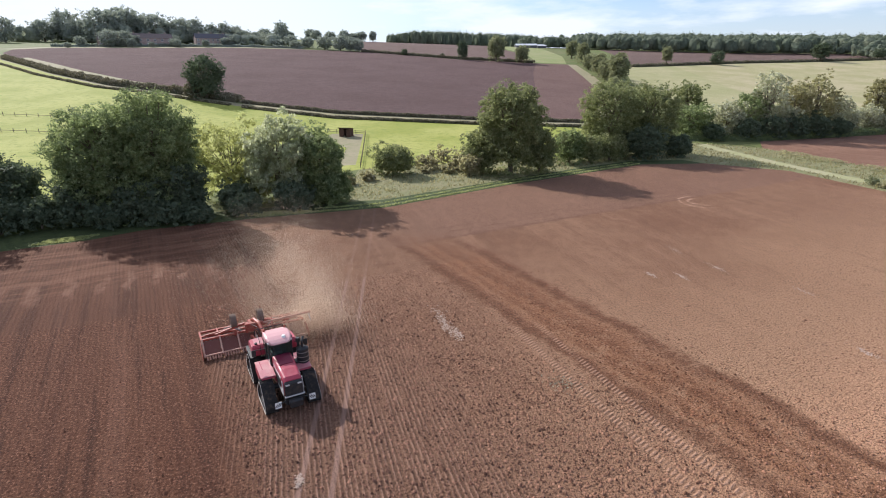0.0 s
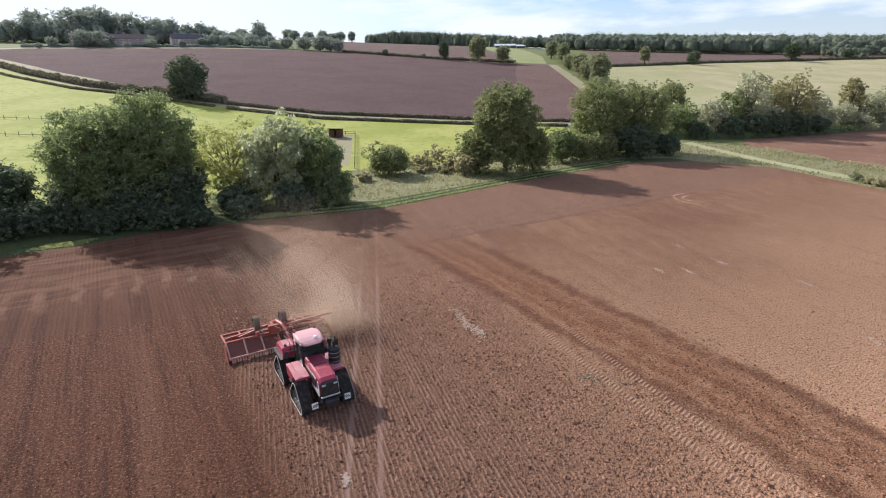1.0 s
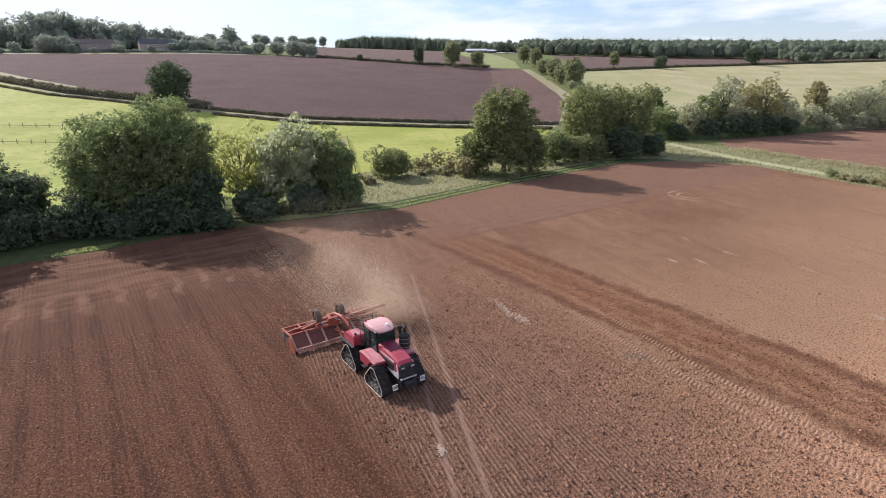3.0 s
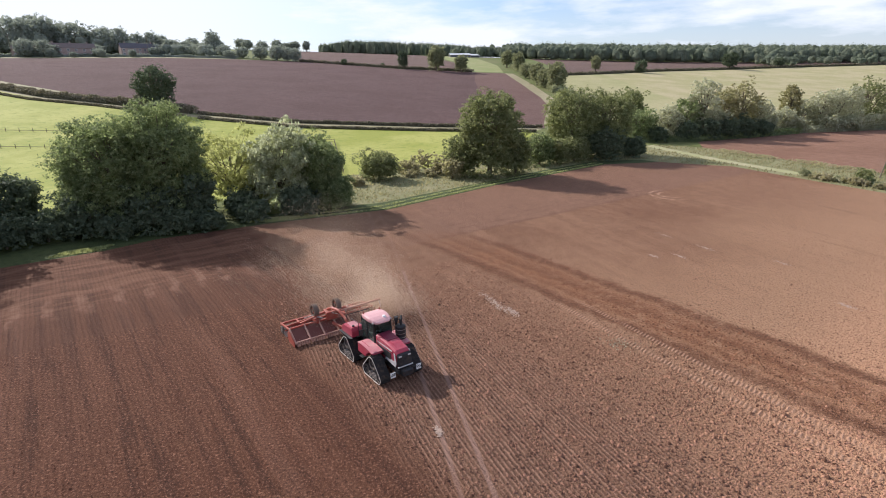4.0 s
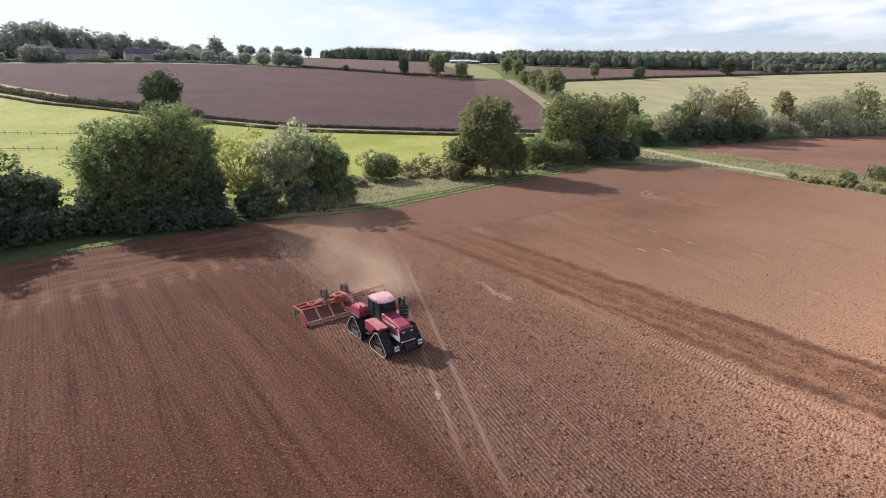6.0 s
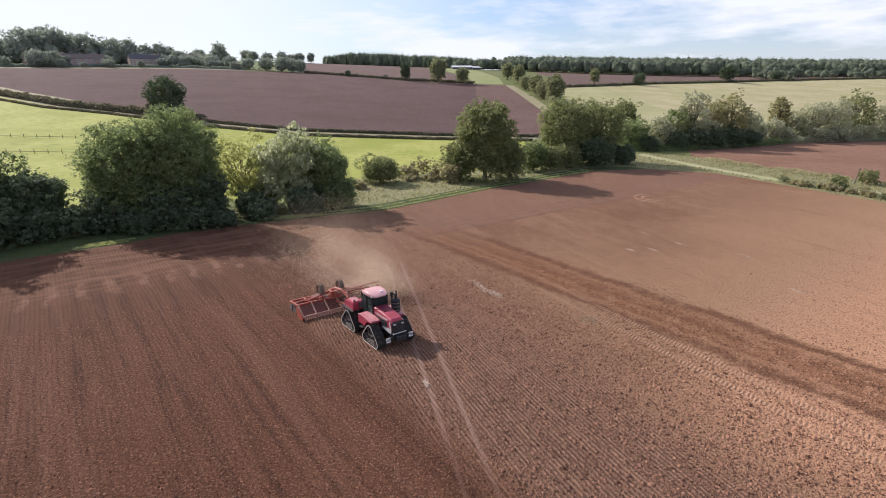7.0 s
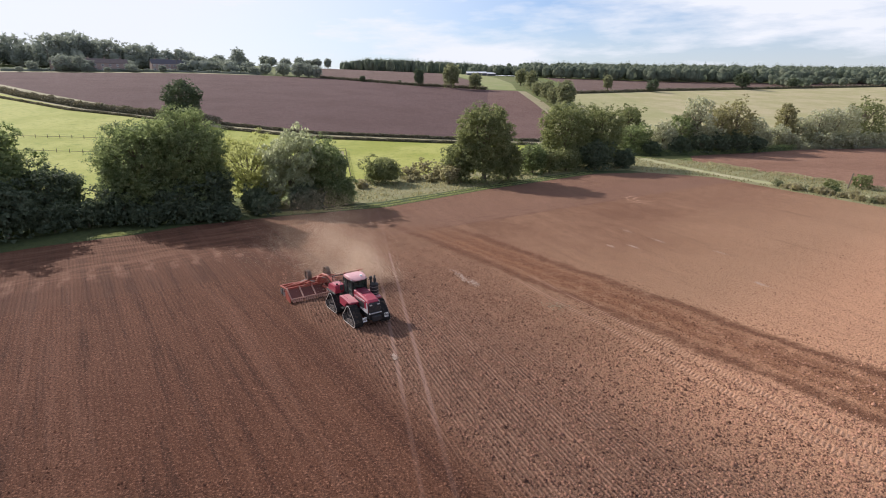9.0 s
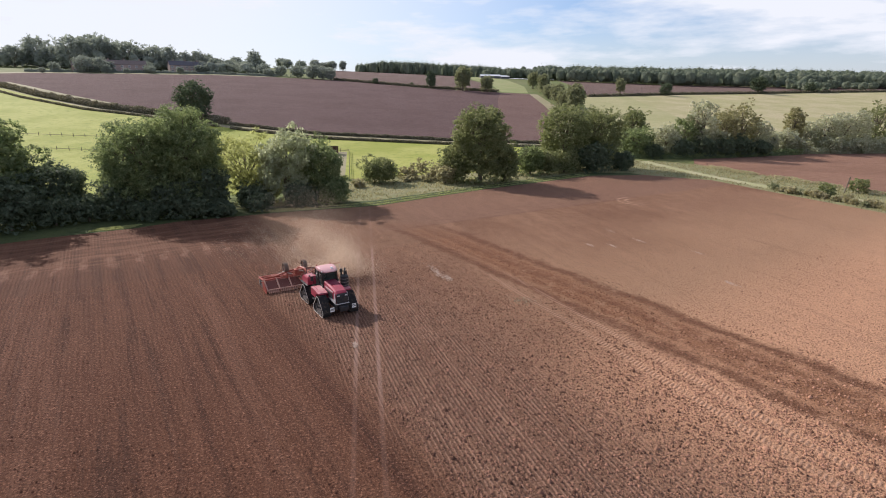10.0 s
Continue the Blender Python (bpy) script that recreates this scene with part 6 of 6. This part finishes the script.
part("press_axle", rod(B(), (-8.75, -3.7, 0.32), (-8.75, 3.7, 0.32), 0.10, 10), M_STEEL, cult)
for k in range(30):
    part("press_ring", ring_me, None, cult, "", Matrix.Translation((-8.75, -3.63 + 0.25 * k, 0.30)))
boom = part("marker_boom", bar(B(), (-6.75, -0.2, 1.55), (-6.3, 4.2, 1.85), 0.11, 0.13), M_BOOM, cult, "pale dust-caked marker boom")
part("boom_stay", bar(B(), (-6.45, 2.3, 1.72), (-7.6, 1.3, 1.15), 0.06, 0.06), M_BOOM, boom)
part("marker_arm", bar(B(), (-6.3, 4.05, 1.84), (-6.15, 4.15, 1.15), 0.06, 0.06), M_TRIM, boom)


# ---- soil clods, straw and dust ----
def clods():
    rng = np.random.default_rng(5)
    n = 360000
    x, y = rng.uniform(-48, 52, n), -6 + 70 * rng.random(n) ** 1.45
    u = 0.88 * x + 0.475 * y
    keep = (np.abs(x) < 16 + 0.95 * (y + 8)) & ((u > WORKED_EDGE) | (rng.random(n) < 0.22)) & (rng.random(n) < (68 - y) / 34)
    keep &= ~((np.abs(u - STRIPE_A) < 1.2) | (np.abs(u - STRIPE_B) < 1.4) | (np.abs(u - 30.4) < 1.5)) | (rng.random(n) < 0.40)
    tram = np.abs(np.abs(x + TRAM_LEAN * y - TRAM_AT) - TRAM_GAUGE / 2)
    keep &= (tram > 0.26) & (np.abs(0.937 * x + 0.35 * y - LUG_A) > 0.36) & (np.abs(0.937 * x + 0.35 * y - LUG_B) > 0.36)
    keep &= (u < 24) | (rng.random(n) < 0.4)
    keep &= (y - 0.46 * x < 54.0) | (u > 34) | (rng.random(n) < 0.15)
    row = np.sin((x * -ROWS_DIR[1] + y * ROWS_DIR[0]) * 2 * np.pi / ROW_GAP)
    keep &= (row > 0.0) | (u < WORKED_EDGE) | (rng.random(n) < 0.22 + np.clip((u - 11) / 12, 0, 0.6))
    keep &= np.array([inside(FIELD, p, q) for p, q in zip(x, y)])
    x, y = x[keep], y[keep]
    n = len(x)
    s = (0.034 + 0.060 * rng.random(n) ** 1.8) * np.where(0.88 * x + 0.475 * y > 33.5, 0.62, 1.0) * np.where(0.88 * x + 0.475 * y > WORKED_EDGE, 1.0, 0.75) * (1 + 0.6 * (rng.random(n) < 0.03))
    base = np.array([(1, 0, 0), (0, 1, 0), (-1, 0, 0), (0, -1, 0), (0, 0, 1.15)], float)
    t = rng.uniform(0, 6.28, n)
    c, si = np.cos(t)[:, None], np.sin(t)[:, None]
    jit = 1 + 0.35 * rng.normal(size=(n, 5))
    bx, by = base[:, 0][None] * jit, base[:, 1][None] * jit
    verts = np.stack([x[:, None] + s[:, None] * (bx * c - by * si), y[:, None] + s[:, None] * (bx * si + by * c), s[:, None] * (base[:, 2][None] * jit) + 0.004], 2)
    f = np.array([(0, 1, 4), (1, 2, 4), (2, 3, 4), (3, 0, 4)])
    faces = (np.arange(n)[:, None, None] * 5 + f[None]).reshape(-1, 3)
    tagged(part("soil_clods", mesh_of("soil_clods", verts.reshape(-1, 3), faces), M_CLOD), "loose red-brown soil clods on the field", "soil clods", kind="stuff")


clods()


def straw(name, spots, label):
    rng = np.random.default_rng(11)
    pts = []
    for x, y, along, across, n in spots:
        a, b = rng.normal(size=n) * along * 0.5, rng.normal(size=n) * across * 0.5
        pts.append(np.stack([x + ROWS_DIR[0] * a - ROWS_DIR[1] * b, y + ROWS_DIR[1] * a + ROWS_DIR[0] * b, 0.03 + 0.05 * rng.random(n)], 1))
    tagged(part(name, leaves_mesh(name, np.concatenate(pts), 0.11, rng, 0, 1.8, np.tile((0.0, 0.0, 1.0), (sum(len(q) for q in pts), 1))), M_STRAW), label, "straw", kind="stuff")


straw("straw_patches", [(0.0, 40.5, 3.0, 0.45, 260), (20.6, 50.7, 0.7, 0.25, 70), (23.5, 50.0, 0.9, 0.25, 80), (1.1, 38.4, 1.0, 0.3, 120), (-7.4, 22.6, 0.5, 0.25, 70), (28.0, 52.5, 1.6, 0.3, 90),
                        (-12.5, 33.5, 0.9, 0.3, 50), (30.5, 35.0, 1.2, 0.3, 70), (33.0, 46.0, 1.0, 0.3, 50), (26.0, 58.0, 1.4, 0.3, 60), (-13.0, 36.5, 0.6, 0.3, 40)], "scattered pale straw and chaff on the soil")
SEEDLING_RNG = np.random.default_rng(17)
g = np.stack([7.5 + 0.55 * SEEDLING_RNG.normal(size=150) + HEAD[0] * 0.5, 31.4 + 0.55 * SEEDLING_RNG.normal(size=150), 0.04 + 0.04 * SEEDLING_RNG.random(150)], 1)
tagged(part("weed_patch", leaves_mesh("weed_patch", g, 0.09, SEEDLING_RNG, 0.3, 1.6), M_WEED), "small patch of grey-green weeds on the soil", "weeds", kind="stuff")


def blades(name, poly, n, size, material, label, seed, lift=0.0):
    rng = np.random.default_rng(seed)
    px, py = [p[0] for p in poly], [p[1] for p in poly]
    x, y = rng.uniform(min(px), max(px), n), rng.uniform(min(py), max(py), n)
    keep = np.array([inside(poly, p, q) for p, q in zip(x, y)]) & (np.sin(x * 0.9) * np.sin(y * 1.1) + rng.normal(size=n) * 0.6 > -0.5)
    keep &= ~np.array([inside(TRACK, p, q) or inside(FIELD, p, q) or inside(SIDE_FIELD, p, q) for p, q in zip(x, y)])
    x, y = x[keep], y[keep]
    tagged(part(name, leaves_mesh(name, np.stack([x, y, terrain(x, y) + size * 0.35 + lift], 1), size, rng, 0.9, 1.6), material), label, "grass", kind="stuff")


blades("verge_tufts", VERGE, 60000, 0.32, L_GRASS, "tall dry grass and weeds on the verge", 31)
for k, (o0, o1) in enumerate(((0.4, 1.1), (2.2, 2.9))):
    line = FIELD[5:9]
    strip = [(x - 0.45 * o0, y + 0.9 * o0) for x, y in line] + [(x - 0.45 * o1, y + 0.9 * o1) for x, y in line[::-1]]
    blades("margin_grass_%s" % ("inner", "outer")[k], strip, 130000, 0.20, L_FRESH, "line of fresh green grass along the field edge", 40 + k)


for k in range(4):                               # mown lines of grass, their pale blades painting a patch of sun
    strip = [(-48.9 + 0.2 * k, 61.6 + 0.62 * k), (-43.9 + 0.2 * k, 63.9 + 0.62 * k), (-43.9 + 0.2 * k, 64.3 + 0.62 * k), (-48.9 + 0.2 * k, 62.0 + 0.62 * k)]
    blades("sun_tinted_grass_line", strip, 2600, 0.20, L_FRESH, "line of fresh green grass, paler to paint a patch of sun", 60 + k)
blades("edge_grass", [(-29.0, 74.2), (-19.5, 75.8), (-19.0, 77.0), (-28.5, 75.6)], 5000, 0.24, L_FRESH, "fresh green grass at the foot of the willows", 70)


def dust():
    """Soil dust hanging behind the tractor: very many specks."""
    rng = np.random.default_rng(13)
    n = 700000
    t = rng.random(n) ** 2.3
    across = rng.normal(size=n) * (1.8 + 2.2 * t) + 2.9
    back = 6.0 + 20 * t + rng.normal(size=n) * 0.9
    up = np.abs(rng.normal(size=n)) * (1.2 + 3.2 * t ** 0.6) * np.exp(-(across / 8) ** 2)
    puff = np.sin(across * 0.9 + 2) * np.sin(back * 0.6) + 0.6 * np.sin(up * 1.7 + across) + rng.normal(size=n) * 1.5
    keep = (puff > -0.5) & (up < 7.5)
    loc = np.stack([-back, across, up + 0.1], 1)[keep]
    c, s = math.cos(YAW), math.sin(YAW)
    w = np.stack([AT[0] + loc[:, 0] * c - loc[:, 1] * s + 0.5 * loc[:, 2], AT[1] + loc[:, 0] * s + loc[:, 1] * c + 0.3 * loc[:, 2], loc[:, 2]], 1)
    m = len(w)
    tri = w[:, None, :] + rng.normal(size=(m, 3, 3)) * 0.0101
    tagged(part("dust_cloud", mesh_of("dust_cloud", tri.reshape(-1, 3), np.arange(m * 3).reshape(m, 3)), M_DUST), "tan soil dust hanging behind the cultivator", "dust", kind="stuff")


dust()
